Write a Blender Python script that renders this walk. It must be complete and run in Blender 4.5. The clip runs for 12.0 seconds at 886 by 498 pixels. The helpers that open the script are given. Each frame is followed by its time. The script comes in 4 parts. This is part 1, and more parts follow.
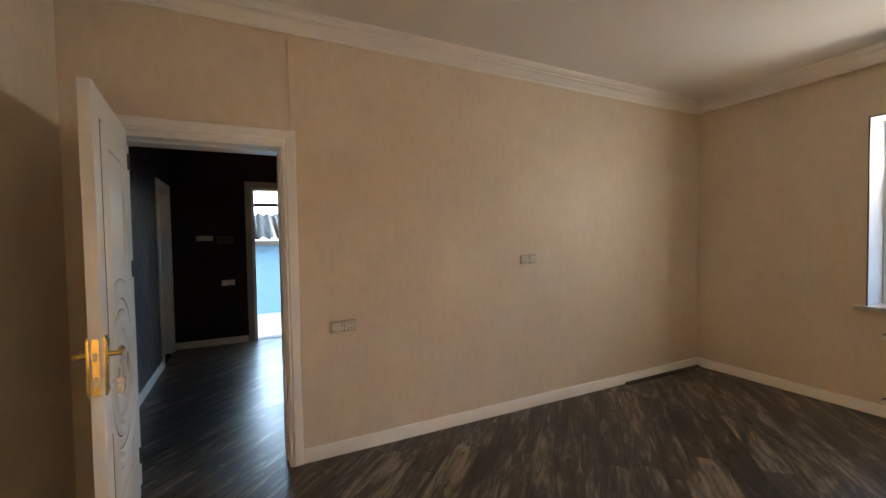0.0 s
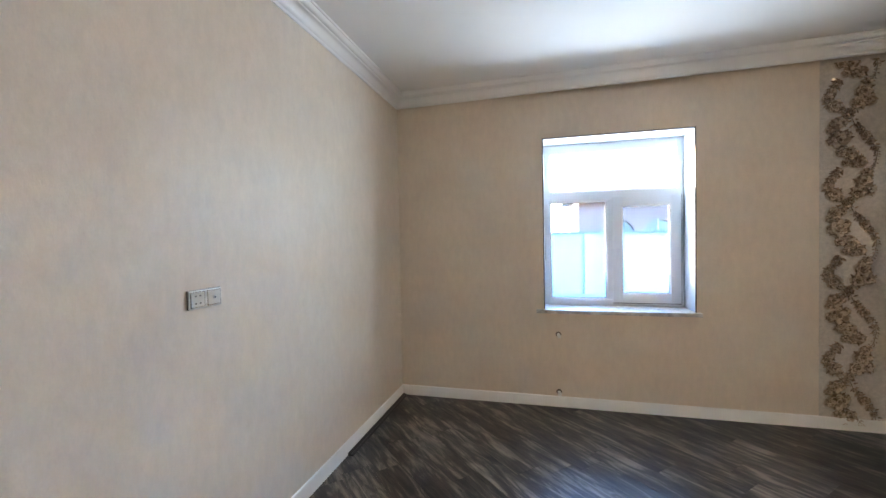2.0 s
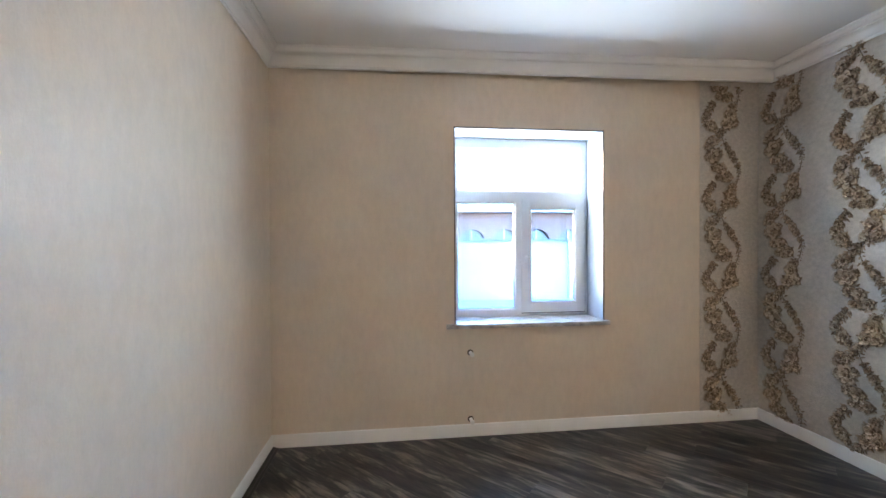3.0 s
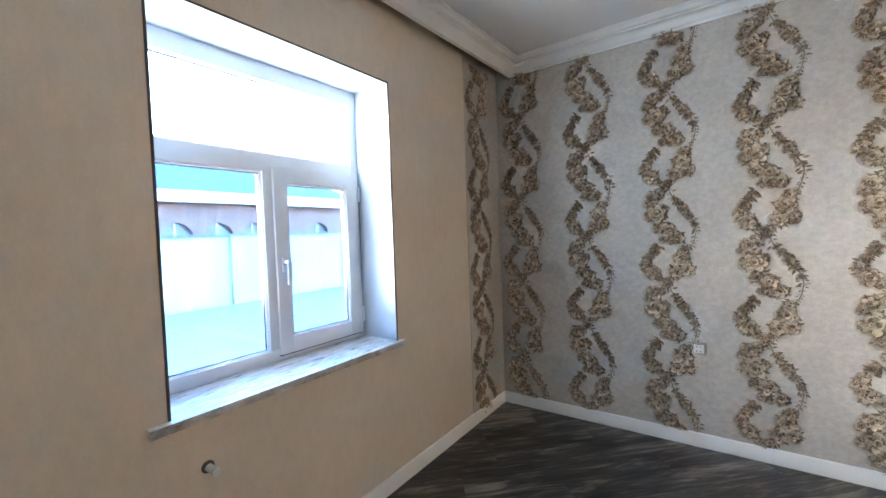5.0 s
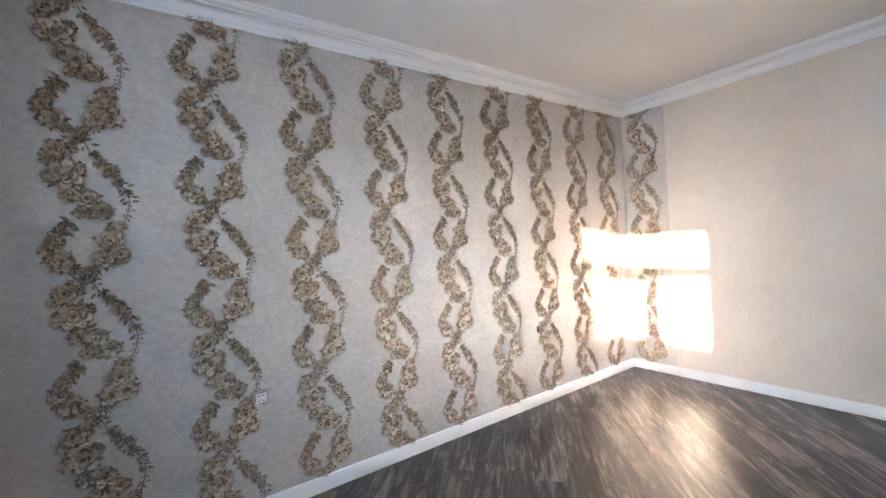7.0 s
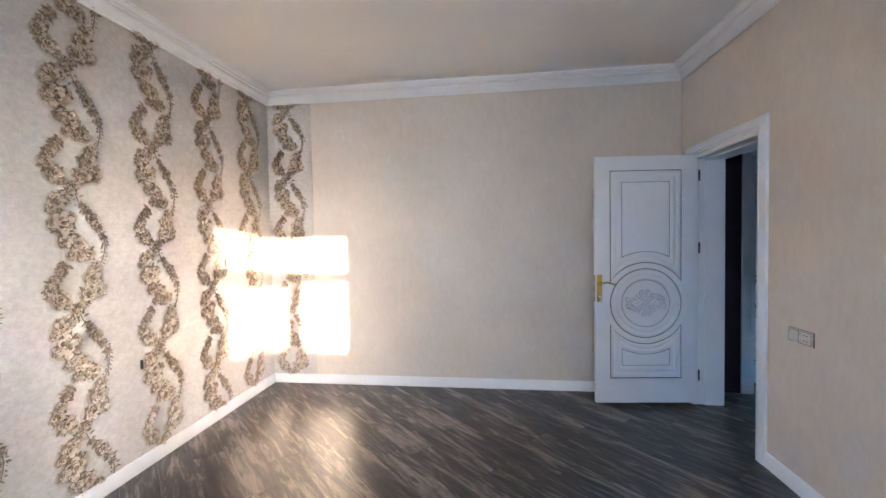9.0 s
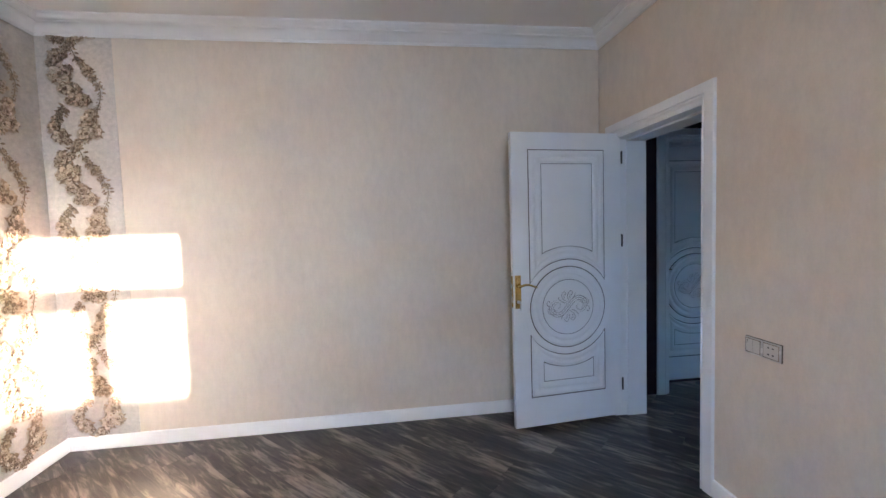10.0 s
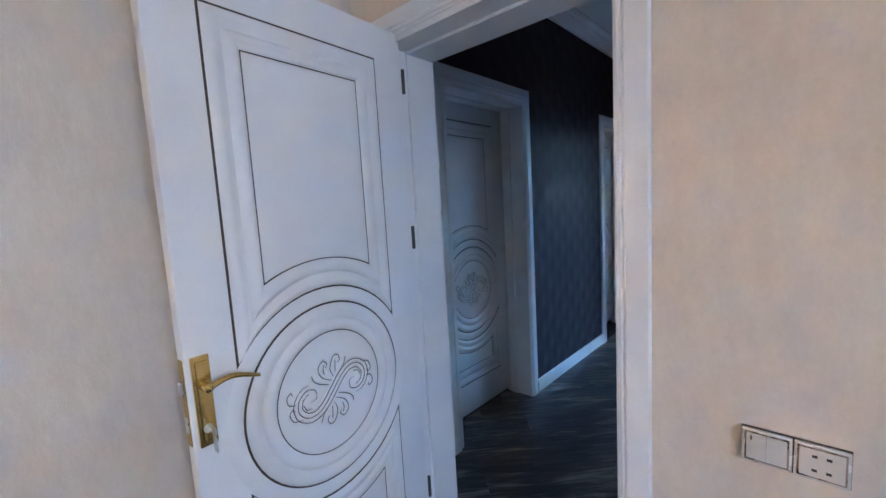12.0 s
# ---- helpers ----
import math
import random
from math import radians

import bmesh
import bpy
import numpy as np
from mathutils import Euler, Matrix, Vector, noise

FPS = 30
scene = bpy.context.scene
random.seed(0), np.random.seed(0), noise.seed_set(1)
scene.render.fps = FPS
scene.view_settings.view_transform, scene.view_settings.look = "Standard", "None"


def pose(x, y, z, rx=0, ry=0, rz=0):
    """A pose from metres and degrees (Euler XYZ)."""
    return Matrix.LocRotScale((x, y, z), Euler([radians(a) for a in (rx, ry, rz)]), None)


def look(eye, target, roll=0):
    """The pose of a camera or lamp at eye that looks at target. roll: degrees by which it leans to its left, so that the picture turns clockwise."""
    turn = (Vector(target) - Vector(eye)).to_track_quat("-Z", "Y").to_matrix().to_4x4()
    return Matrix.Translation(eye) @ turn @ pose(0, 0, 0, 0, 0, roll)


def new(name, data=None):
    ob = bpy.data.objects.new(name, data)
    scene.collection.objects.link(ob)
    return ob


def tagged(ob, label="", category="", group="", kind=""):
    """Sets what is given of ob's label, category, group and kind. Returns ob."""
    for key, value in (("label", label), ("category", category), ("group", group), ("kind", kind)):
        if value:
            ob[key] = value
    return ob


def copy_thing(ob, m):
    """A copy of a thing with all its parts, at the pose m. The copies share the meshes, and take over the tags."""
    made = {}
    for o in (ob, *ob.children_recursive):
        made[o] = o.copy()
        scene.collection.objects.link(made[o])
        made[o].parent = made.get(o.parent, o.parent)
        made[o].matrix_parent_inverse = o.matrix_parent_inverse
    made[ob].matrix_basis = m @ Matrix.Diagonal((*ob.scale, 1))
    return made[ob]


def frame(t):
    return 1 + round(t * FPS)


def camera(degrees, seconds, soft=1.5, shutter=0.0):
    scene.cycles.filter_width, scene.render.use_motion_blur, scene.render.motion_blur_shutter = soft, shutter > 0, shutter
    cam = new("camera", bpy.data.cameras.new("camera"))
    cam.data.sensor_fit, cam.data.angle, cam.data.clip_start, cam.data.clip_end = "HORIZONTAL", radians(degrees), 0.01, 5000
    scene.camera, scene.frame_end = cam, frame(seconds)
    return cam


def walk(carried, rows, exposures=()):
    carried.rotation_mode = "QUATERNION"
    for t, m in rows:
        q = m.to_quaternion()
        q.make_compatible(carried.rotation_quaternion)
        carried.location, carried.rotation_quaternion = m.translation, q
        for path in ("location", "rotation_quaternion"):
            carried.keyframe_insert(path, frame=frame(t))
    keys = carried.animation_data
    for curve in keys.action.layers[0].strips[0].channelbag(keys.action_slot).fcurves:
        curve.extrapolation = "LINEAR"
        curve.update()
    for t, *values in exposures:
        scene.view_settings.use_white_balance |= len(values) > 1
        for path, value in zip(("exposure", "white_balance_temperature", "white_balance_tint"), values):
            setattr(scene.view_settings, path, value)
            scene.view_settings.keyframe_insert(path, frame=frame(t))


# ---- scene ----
import itertools

cam = camera(95.3, 12.0)
PATH = [
    (0, (0.073, -0.082, 1.498), (0.946, 1.716, 1.435), -1.0),
    (0.5, (0.152, 0.272, 1.484), (1.319, 1.895, 1.437), -1.4),
    (1, (0.335, 0.658, 1.498), (1.851, 1.962, 1.459), -1.6),
    (1.5, (0.557, 1.02, 1.518), (2.34, 1.926, 1.473), -1.4),
    (2, (0.853, 1.305, 1.517), (2.789, 1.807, 1.469), -1.1),
    (2.5, (1.182, 1.566, 1.496), (3.179, 1.679, 1.456), -0.6),
    (2.7, (1.3, 1.661, 1.483), (3.3, 1.637, 1.455), -0.4),
    (4.5, (2.591, 2.027, 1.504), (4.111, 0.729, 1.424), -1.6),
    (5, (2.939, 1.911, 1.508), (4.092, 0.278, 1.426), -2.0),
    (5.5, (3.205, 1.771, 1.478), (3.831, -0.127, 1.407), -2.4),
    (6, (3.376, 1.612, 1.499), (3.414, -0.387, 1.441), -2.6),
    (6.5, (3.484, 1.398, 1.49), (2.9, -0.514, 1.467), -3.0),
    (7, (3.542, 1.293, 1.48), (2.388, -0.34, 1.47), -3.3),
    (7.5, (3.609, 1.198, 1.484), (2.026, -0.024, 1.459), -2.9),
    (9.5, (2.686, 1.024, 1.478), (0.688, 1.015, 1.393), -1.1),
    (10, (2.244, 1.052, 1.492), (0.263, 1.301, 1.378), -1.8),
    (10.5, (1.821, 1.094, 1.473), (-0.1, 1.632, 1.335), -2.5),
    (11, (1.416, 1.196, 1.465), (-0.384, 2.051, 1.297), -2.9),
    (11.5, (1.038, 1.399, 1.468), (-0.581, 2.559, 1.289), -3.4),
    (12, (0.665, 1.612, 1.466), (-0.683, 3.074, 1.252), -3.3),
]
EXPOSURES = [(0, 6.84, 12850, 25), (0.5, 7.68, 9080, 19), (1.0, 7.76, 7550, 16), (1.7, 7.65, 7240, 14), (2.5, 7.68, 7140, 16), (5.0, 7.55, 6850, 14), (5.5, 7.41, 8870, 33), (6.0, 7.46, 12040, 42),
             (6.5, 7.58, 8980, 23), (7.0, 7.48, 6480, 17), (7.5, 7.40, 6580, 19), (9.5, 7.40, 6630, 18), (10.5, 7.35, 6650, 21), (11.5, 7.58, 6580, 21), (12, 7.88, 6530, 21)]
SKY, SUN, WINDOW_SKY = 0.15, 0.30, 0.34
walk(cam, [(t, look(eye, target, roll)) for t, eye, target, roll in PATH], EXPOSURES)

# ---- world, sun ----
SUN_EL, SUN_AZ = 7.8, 16.8          # degrees above the horizon; degrees from +x towards +y
world = bpy.data.worlds.new("sky")
scene.world = world
world.use_nodes = True
wn = world.node_tree
sky = wn.nodes.new("ShaderNodeTexSky")
sky.sky_type, sky.sun_disc = "NISHITA", False
sky.air_density, sky.dust_density, sky.ozone_density = 1.0, 0.3, 4.0
sky.sun_elevation, sky.sun_rotation = radians(SUN_EL), radians(90 - SUN_AZ)
wn.links.new(sky.outputs[0], wn.nodes["Background"].inputs[0])
wn.nodes["Background"].inputs[1].default_value = SKY
sun_data = bpy.data.lights.new("sun", "SUN")
sun_data.energy, sun_data.angle, sun_data.color = SUN, radians(0.6), (1.0, 0.88, 0.73)
sun = new("sun", sun_data)
_d = Vector((math.cos(radians(SUN_EL)) * math.cos(radians(SUN_AZ)), math.cos(radians(SUN_EL)) * math.sin(radians(SUN_AZ)), math.sin(radians(SUN_EL))))
sun.matrix_world = look(_d * 50, (0, 0, 0))
# fill lamp added for the sky's light, in the upper part of the window's opening, outside the transom pane
sky_data = bpy.data.lights.new("window_sky", "AREA")
sky_data.shape, sky_data.size, sky_data.size_y = "RECTANGLE", 1.10, 0.44
sky_data.energy, sky_data.color = WINDOW_SKY, (0.66, 0.84, 1.0)
window_sky = new("window_sky", sky_data)
window_sky.matrix_world = look((4.897, 0.739, 2.115), (0, 0.739, 2.115))


# ---- materials ----
def node(nt, kind, **values):
    n = nt.nodes.new(kind)
    for k, v in values.items():
        n.inputs[k].default_value = v
    return n


def surface(name, c1, c2, scale=3.0, rough=0.6, fine=0.0, fine_scale=120.0, metal=0.0, spec=0.5, stretch=(1, 1, 1), rvar=0.1, coat=0.0, detail=6.0):
    """Two tones mixed by soft noise, a second fine grain, roughness variation and bump."""
    m = bpy.data.materials.new(name)
    m.use_nodes = True
    nt = m.node_tree
    bsdf = nt.nodes["Principled BSDF"]
    tc = nt.nodes.new("ShaderNodeTexCoord")
    mp = nt.nodes.new("ShaderNodeMapping")
    mp.inputs["Scale"].default_value = stretch
    nt.links.new(tc.outputs["Object"], mp.inputs["Vector"])
    a = node(nt, "ShaderNodeTexNoise", Scale=scale, Detail=detail, Roughness=0.6)
    b = node(nt, "ShaderNodeTexNoise", Scale=fine_scale, Detail=3.0)
    nt.links.new(mp.outputs[0], a.inputs["Vector"])
    nt.links.new(mp.outputs[0], b.inputs["Vector"])
    add = nt.nodes.new("ShaderNodeMath")
    add.operation = "MULTIPLY_ADD"
    add.inputs[1].default_value = 0.35
    nt.links.new(b.outputs[0], add.inputs[0])
    nt.links.new(a.outputs[0], add.inputs[2])
    ramp = nt.nodes.new("ShaderNodeValToRGB")
    ramp.color_ramp.elements[0].position, ramp.color_ramp.elements[1].position = 0.42, 0.92
    ramp.color_ramp.elements[0].color, ramp.color_ramp.elements[1].color = (*c1, 1), (*c2, 1)
    nt.links.new(add.outputs[0], ramp.inputs[0])
    nt.links.new(ramp.outputs[0], bsdf.inputs["Base Color"])
    rr = nt.nodes.new("ShaderNodeMapRange")
    rr.inputs["To Min"].default_value, rr.inputs["To Max"].default_value = max(0.02, rough - rvar), min(1, rough + rvar)
    nt.links.new(a.outputs[0], rr.inputs[0])
    nt.links.new(rr.outputs[0], bsdf.inputs["Roughness"])
    bsdf.inputs["Metallic"].default_value = metal
    bsdf.inputs["Specular IOR Level"].default_value = spec
    bsdf.inputs["Coat Weight"].default_value = coat
    if fine:
        bump = node(nt, "ShaderNodeBump", Strength=fine, Distance=0.004)
        nt.links.new(b.outputs[0], bump.inputs["Height"])
        nt.links.new(bump.outputs[0], bsdf.inputs["Normal"])
    return m


def wallpaper(name, c1, c2, speck, rough, bump, depth=0.16, aspect=0.45):
    """Embossed non-woven wallpaper: streaky two-tone weave, fine specks and relief."""
    m = surface(name, c1, c2, scale=2.2, rough=rough, fine=0.0)
    nt = m.node_tree
    bsdf = nt.nodes["Principled BSDF"]
    tc = nt.nodes.new("ShaderNodeTexCoord")
    mp = nt.nodes.new("ShaderNodeMapping")
    mp.inputs["Scale"].default_value = (1, 1, aspect)
    nt.links.new(tc.outputs["Object"], mp.inputs["Vector"])
    v = node(nt, "ShaderNodeTexNoise", Scale=speck, Detail=4.0, Roughness=0.7)
    w = node(nt, "ShaderNodeTexNoise", Scale=speck * 0.22, Detail=3.0)
    nt.links.new(mp.outputs[0], v.inputs["Vector"])
    nt.links.new(mp.outputs[0], w.inputs["Vector"])
    mul = nt.nodes.new("ShaderNodeMath")
    nt.links.new(v.outputs[0], mul.inputs[0])
    nt.links.new(w.outputs[0], mul.inputs[1])
    mul.operation = "ADD"
    mix = nt.nodes.new("ShaderNodeMix")
    mix.data_type, mix.blend_type = "RGBA", "MULTIPLY"
    mix.inputs["Factor"].default_value = 0.5
    grey = nt.nodes.new("ShaderNodeMapRange")
    grey.inputs["From Min"].default_value, grey.inputs["From Max"].default_value = 0.75, 1.25
    grey.inputs["To Min"].default_value, grey.inputs["To Max"].default_value = 1.0 - depth, 1.0 + 0.3 * depth
    nt.links.new(mul.outputs[0], grey.inputs[0])
    src = bsdf.inputs["Base Color"].links[0].from_socket
    nt.links.new(src, mix.inputs[6])
    nt.links.new(grey.outputs[0], mix.inputs[7])
    nt.links.new(mix.outputs[2], bsdf.inputs["Base Color"])
    bp = node(nt, "ShaderNodeBump", Strength=bump, Distance=0.003)
    nt.links.new(mul.outputs[0], bp.inputs["Height"])
    nt.links.new(bp.outputs[0], bsdf.inputs["Normal"])
    return m


def diamonds(m):
    """An embossed lattice of small diamonds over a wallpaper."""
    nt = m.node_tree
    bsdf = nt.nodes["Principled BSDF"]
    tc = nt.nodes.new("ShaderNodeTexCoord")
    waves = []
    for turn in (45, -45):
        mp = nt.nodes.new("ShaderNodeMapping")
        mp.inputs["Rotation"].default_value = (radians(turn), 0, 0)
        mp.inputs["Scale"].default_value = (1, 1, 1)
        nt.links.new(tc.outputs["Object"], mp.inputs["Vector"])
        w = node(nt, "ShaderNodeTexWave", Scale=1.9, Distortion=0.6, Detail=1.0)
        w.bands_direction = "Y"
        nt.links.new(mp.outputs[0], w.inputs["Vector"])
        waves.append(w)
    mul = nt.nodes.new("ShaderNodeMath")
    mul.operation = "MULTIPLY"
    nt.links.new(waves[0].outputs["Fac"], mul.inputs[0])
    nt.links.new(waves[1].outputs["Fac"], mul.inputs[1])
    bp = node(nt, "ShaderNodeBump", Strength=0.35, Distance=0.012)
    nt.links.new(mul.outputs[0], bp.inputs["Height"])
    old = bsdf.inputs["Normal"].links[0].from_socket
    nt.links.new(old, bp.inputs["Normal"])
    nt.links.new(bp.outputs[0], bsdf.inputs["Normal"])


def laminate(name):
    """Dark grey-brown laminate: long streaks along the board, cloudy darker knots, board to board difference."""
    m = bpy.data.materials.new(name)
    m.use_nodes = True
    nt = m.node_tree
    bsdf = nt.nodes["Principled BSDF"]
    tc = nt.nodes.new("ShaderNodeTexCoord")
    info = nt.nodes.new("ShaderNodeObjectInfo")
    off = nt.nodes.new("ShaderNodeVectorMath")
    off.operation = "SCALE"
    off.inputs[0].default_value = (37.0, 53.0, 11.0)
    nt.links.new(info.outputs["Random"], off.inputs["Scale"])
    base = nt.nodes.new("ShaderNodeVectorMath")
    nt.links.new(tc.outputs["Object"], base.inputs[0])
    nt.links.new(off.outputs[0], base.inputs[1])

    def streak(sx, sy, scale, detail, dist=0.0):
        mp = nt.nodes.new("ShaderNodeMapping")
        mp.inputs["Scale"].default_value = (sx, sy, 1)
        nt.links.new(base.outputs[0], mp.inputs["Vector"])
        n = node(nt, "ShaderNodeTexNoise", Scale=scale, Detail=detail, Roughness=0.62, Distortion=dist)
        nt.links.new(mp.outputs[0], n.inputs["Vector"])
        return n
    big = streak(0.55, 2.6, 2.0, 4.0, 0.9)
    mid = streak(1.3, 9.5, 2.2, 6.0, 1.1)
    hair = streak(4.0, 70.0, 3.0, 3.0)

    def madd(a, k, c):
        n = nt.nodes.new("ShaderNodeMath")
        n.operation = "MULTIPLY_ADD"
        n.inputs[1].default_value = k
        nt.links.new(a, n.inputs[0])
        if isinstance(c, float):
            n.inputs[2].default_value = c
        else:
            nt.links.new(c, n.inputs[2])
        return n.outputs[0]
    s = madd(mid.outputs[0], 1.05, madd(hair.outputs[0], 0.16, madd(big.outputs[0], 0.88, madd(info.outputs["Random"], 0.05, -0.035))))
    ramp = nt.nodes.new("ShaderNodeValToRGB")
    el = ramp.color_ramp.elements
    el[0].position, el[0].color = 0.43, (*FLOOR_DARK, 1)
    el[1].position, el[1].color = 0.63, (*FLOOR_LIGHT, 1)
    e = el.new(0.525)
    e.color = (*FLOOR_MID, 1)
    e = el.new(0.475)
    e.color = (*[0.5 * a + 0.5 * b for a, b in zip(FLOOR_DARK, FLOOR_MID)], 1)
    sc = madd(s, 0.5, 0.0)
    nt.links.new(sc, ramp.inputs[0])
    nt.links.new(ramp.outputs[0], bsdf.inputs["Base Color"])
    bsdf.inputs["Specular IOR Level"].default_value = 0.5
    rr = nt.nodes.new("ShaderNodeMapRange")
    rr.inputs["From Min"].default_value, rr.inputs["From Max"].default_value = 0.5, 1.2
    rr.inputs["To Min"].default_value, rr.inputs["To Max"].default_value = 0.38, 0.29
    nt.links.new(s, rr.inputs[0])
    nt.links.new(rr.outputs[0], bsdf.inputs["Roughness"])
    bp = node(nt, "ShaderNodeBump", Strength=0.25, Distance=0.002)
    nt.links.new(hair.outputs[0], bp.inputs["Height"])
    nt.links.new(bp.outputs[0], bsdf.inputs["Normal"])
    return m


FLOOR_DARK, FLOOR_MID, FLOOR_LIGHT = (0.008, 0.0065, 0.0062), (0.046, 0.0365, 0.0305), (0.235, 0.193, 0.162)
M = {}
M["paper_beige"] = wallpaper("beige_wallpaper", (0.69, 0.585, 0.48), (0.755, 0.655, 0.548), 110, 0.50, 0.25, 0.12)
M["paper_silver"] = wallpaper("silver_wallpaper", (0.53, 0.476, 0.425), (0.63, 0.572, 0.515), 150, 0.34, 0.8, 0.40, 1.2)
M["paper_dark"] = wallpaper("dark_hall_wallpaper", (0.014, 0.0088, 0.0135), (0.024, 0.0155, 0.0225), 60, 0.5, 0.4)
M["paper_dark_end"] = M["paper_dark"].copy()
for _m in (M["paper_dark"], M["paper_dark_end"]):
    _m.node_tree.nodes["Principled BSDF"].inputs["Specular IOR Level"].default_value = 0.15
diamonds(M["paper_dark"])
M["paper_beige"].node_tree.nodes["Principled BSDF"].inputs["Specular IOR Level"].default_value = 0.45
M["paper_silver"].node_tree.nodes["Principled BSDF"].inputs["Specular IOR Level"].default_value = 0.8
M["ceiling"] = surface("ceiling_paint", (0.83, 0.82, 0.80), (0.87, 0.86, 0.85), 1.5, 0.75, 0.06, 300)
M["trim"] = surface("white_trim_paint", (0.80, 0.79, 0.77), (0.86, 0.85, 0.84), 4, 0.4, 0.03, 200)
M["door"] = surface("white_door_lacquer", (0.76, 0.76, 0.76), (0.84, 0.84, 0.84), 3, 0.36, 0.02, 150)
M["patina"] = surface("brown_patina_line", (0.035, 0.025, 0.02), (0.09, 0.062, 0.045), 60, 0.6)
M["gold"] = surface("brass_gold", (0.62, 0.42, 0.14), (0.80, 0.58, 0.24), 30, 0.24, 0.02, 200, metal=1.0)
M["steel"] = surface("steel", (0.55, 0.55, 0.55), (0.72, 0.72, 0.72), 40, 0.3, metal=1.0)
M["hinge"] = surface("dark_hinge_steel", (0.05, 0.046, 0.045), (0.10, 0.095, 0.09), 40, 0.4, metal=0.8)
M["pvc"] = surface("white_pvc", (0.68, 0.70, 0.73), (0.74, 0.76, 0.79), 3, 0.32, 0.0)
# white plaster; its grey-blue stands in for skylight and keeps it from burning out
M["reveal"] = surface("blued_reveal_plaster", (0.38, 0.43, 0.48), (0.44, 0.49, 0.54), 6, 0.6, 0.08, 220)
M["gasket"] = surface("dark_gasket", (0.03, 0.03, 0.03), (0.06, 0.055, 0.05), 30, 0.7)
M["sill"] = surface("grey_veined_stone", (0.20, 0.185, 0.175), (0.72, 0.70, 0.68), 22, 0.3, 0.03, 90, stretch=(2, 0.5, 1))
M["plate"] = surface("champagne_plastic", (0.58, 0.53, 0.46), (0.66, 0.61, 0.54), 8, 0.3)
M["plate_frame"] = surface("champagne_silver_frame", (0.68, 0.64, 0.58), (0.77, 0.735, 0.68), 10, 0.26, metal=0.2)
M["bezel"] = surface("champagne_metal_bezel", (0.26, 0.205, 0.15), (0.38, 0.31, 0.24), 20, 0.28, metal=0.8)
M["plate_white"] = surface("white_plastic", (0.70, 0.69, 0.66), (0.78, 0.77, 0.75), 8, 0.3)
M["black"] = surface("black_plastic", (0.012, 0.012, 0.012), (0.03, 0.03, 0.03), 30, 0.5)
M["floor"] = laminate("grey_brown_laminate")
M["screed"] = surface("dark_underlay", (0.02, 0.018, 0.016), (0.05, 0.045, 0.04), 6, 0.9, 0.2, 80)
M["render"] = surface("pale_render", (0.46, 0.43, 0.37), (0.54, 0.51, 0.45), 1.2, 0.9, 0.3, 60)
M["concrete"] = surface("yard_concrete", (0.14, 0.14, 0.137), (0.21, 0.207, 0.2), 0.8, 0.9, 0.3, 40)
M["paving"] = surface("pale_paving", (0.40, 0.395, 0.38), (0.48, 0.475, 0.46), 0.9, 0.85, 0.3, 40)
M["brick"] = surface("red_brick", (0.25, 0.125, 0.105), (0.34, 0.18, 0.155), 2.5, 0.85, 0.3, 60)
M["roof"] = surface("grey_metal_roof", (0.12, 0.13, 0.14), (0.19, 0.20, 0.21), 1.0, 0.5, 0.1, 30)
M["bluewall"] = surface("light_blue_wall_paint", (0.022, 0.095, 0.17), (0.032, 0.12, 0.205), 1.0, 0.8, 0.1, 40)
M["rose"] = surface("rose_print", (0.50, 0.385, 0.28), (0.68, 0.555, 0.43), 30, 0.32, 0.3, 150, metal=0.15)
M["rose_mid"] = surface("rose_petal_shade", (0.30, 0.207, 0.135), (0.44, 0.317, 0.22), 30, 0.4, 0.3, 150)
M["rose_dark"] = surface("rose_leaf_print", (0.175, 0.114, 0.068), (0.28, 0.193, 0.125), 30, 0.42, 0.3, 150)
M["rose_shade"] = surface("rose_ground_print", (0.32, 0.255, 0.195), (0.41, 0.34, 0.27), 40, 0.45, 0.3, 150)
M["rose_haze"] = surface("rose_ground_haze", (0.44, 0.385, 0.325), (0.51, 0.455, 0.395), 40, 0.42, 0.3, 150)
M["darkwood"] = surface("dark_stained_wood", (0.016, 0.012, 0.009), (0.05, 0.04, 0.032), 12, 0.4, 0.1, 60, stretch=(0.2, 3, 3))
M["edge"] = surface("brown_edge_strip", (0.06, 0.04, 0.03), (0.12, 0.085, 0.06), 30, 0.6)
M["hallcasing"] = surface("grey_hall_casing", (0.30, 0.29, 0.29), (0.38, 0.37, 0.36), 5, 0.5)
M["darkglass"] = surface("dark_window_glass", (0.10, 0.11, 0.12), (0.15, 0.16, 0.17), 2, 0.2)
glass = bpy.data.materials.new("dimmed_window_glass")
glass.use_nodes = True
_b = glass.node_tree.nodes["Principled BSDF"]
# clear panes coloured dark to dim the bright view outdoors
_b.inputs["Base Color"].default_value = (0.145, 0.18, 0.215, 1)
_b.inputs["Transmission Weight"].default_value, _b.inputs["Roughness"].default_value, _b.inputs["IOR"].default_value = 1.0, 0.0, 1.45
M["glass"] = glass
bulb = bpy.data.materials.new("lamp_glow")
bulb.use_nodes = True
_b = bulb.node_tree.nodes["Principled BSDF"]
_b.inputs["Emission Color"].default_value, _b.inputs["Emission Strength"].default_value = (1.0, 0.75, 0.45, 1), 0.12
M["bulb"] = bulb


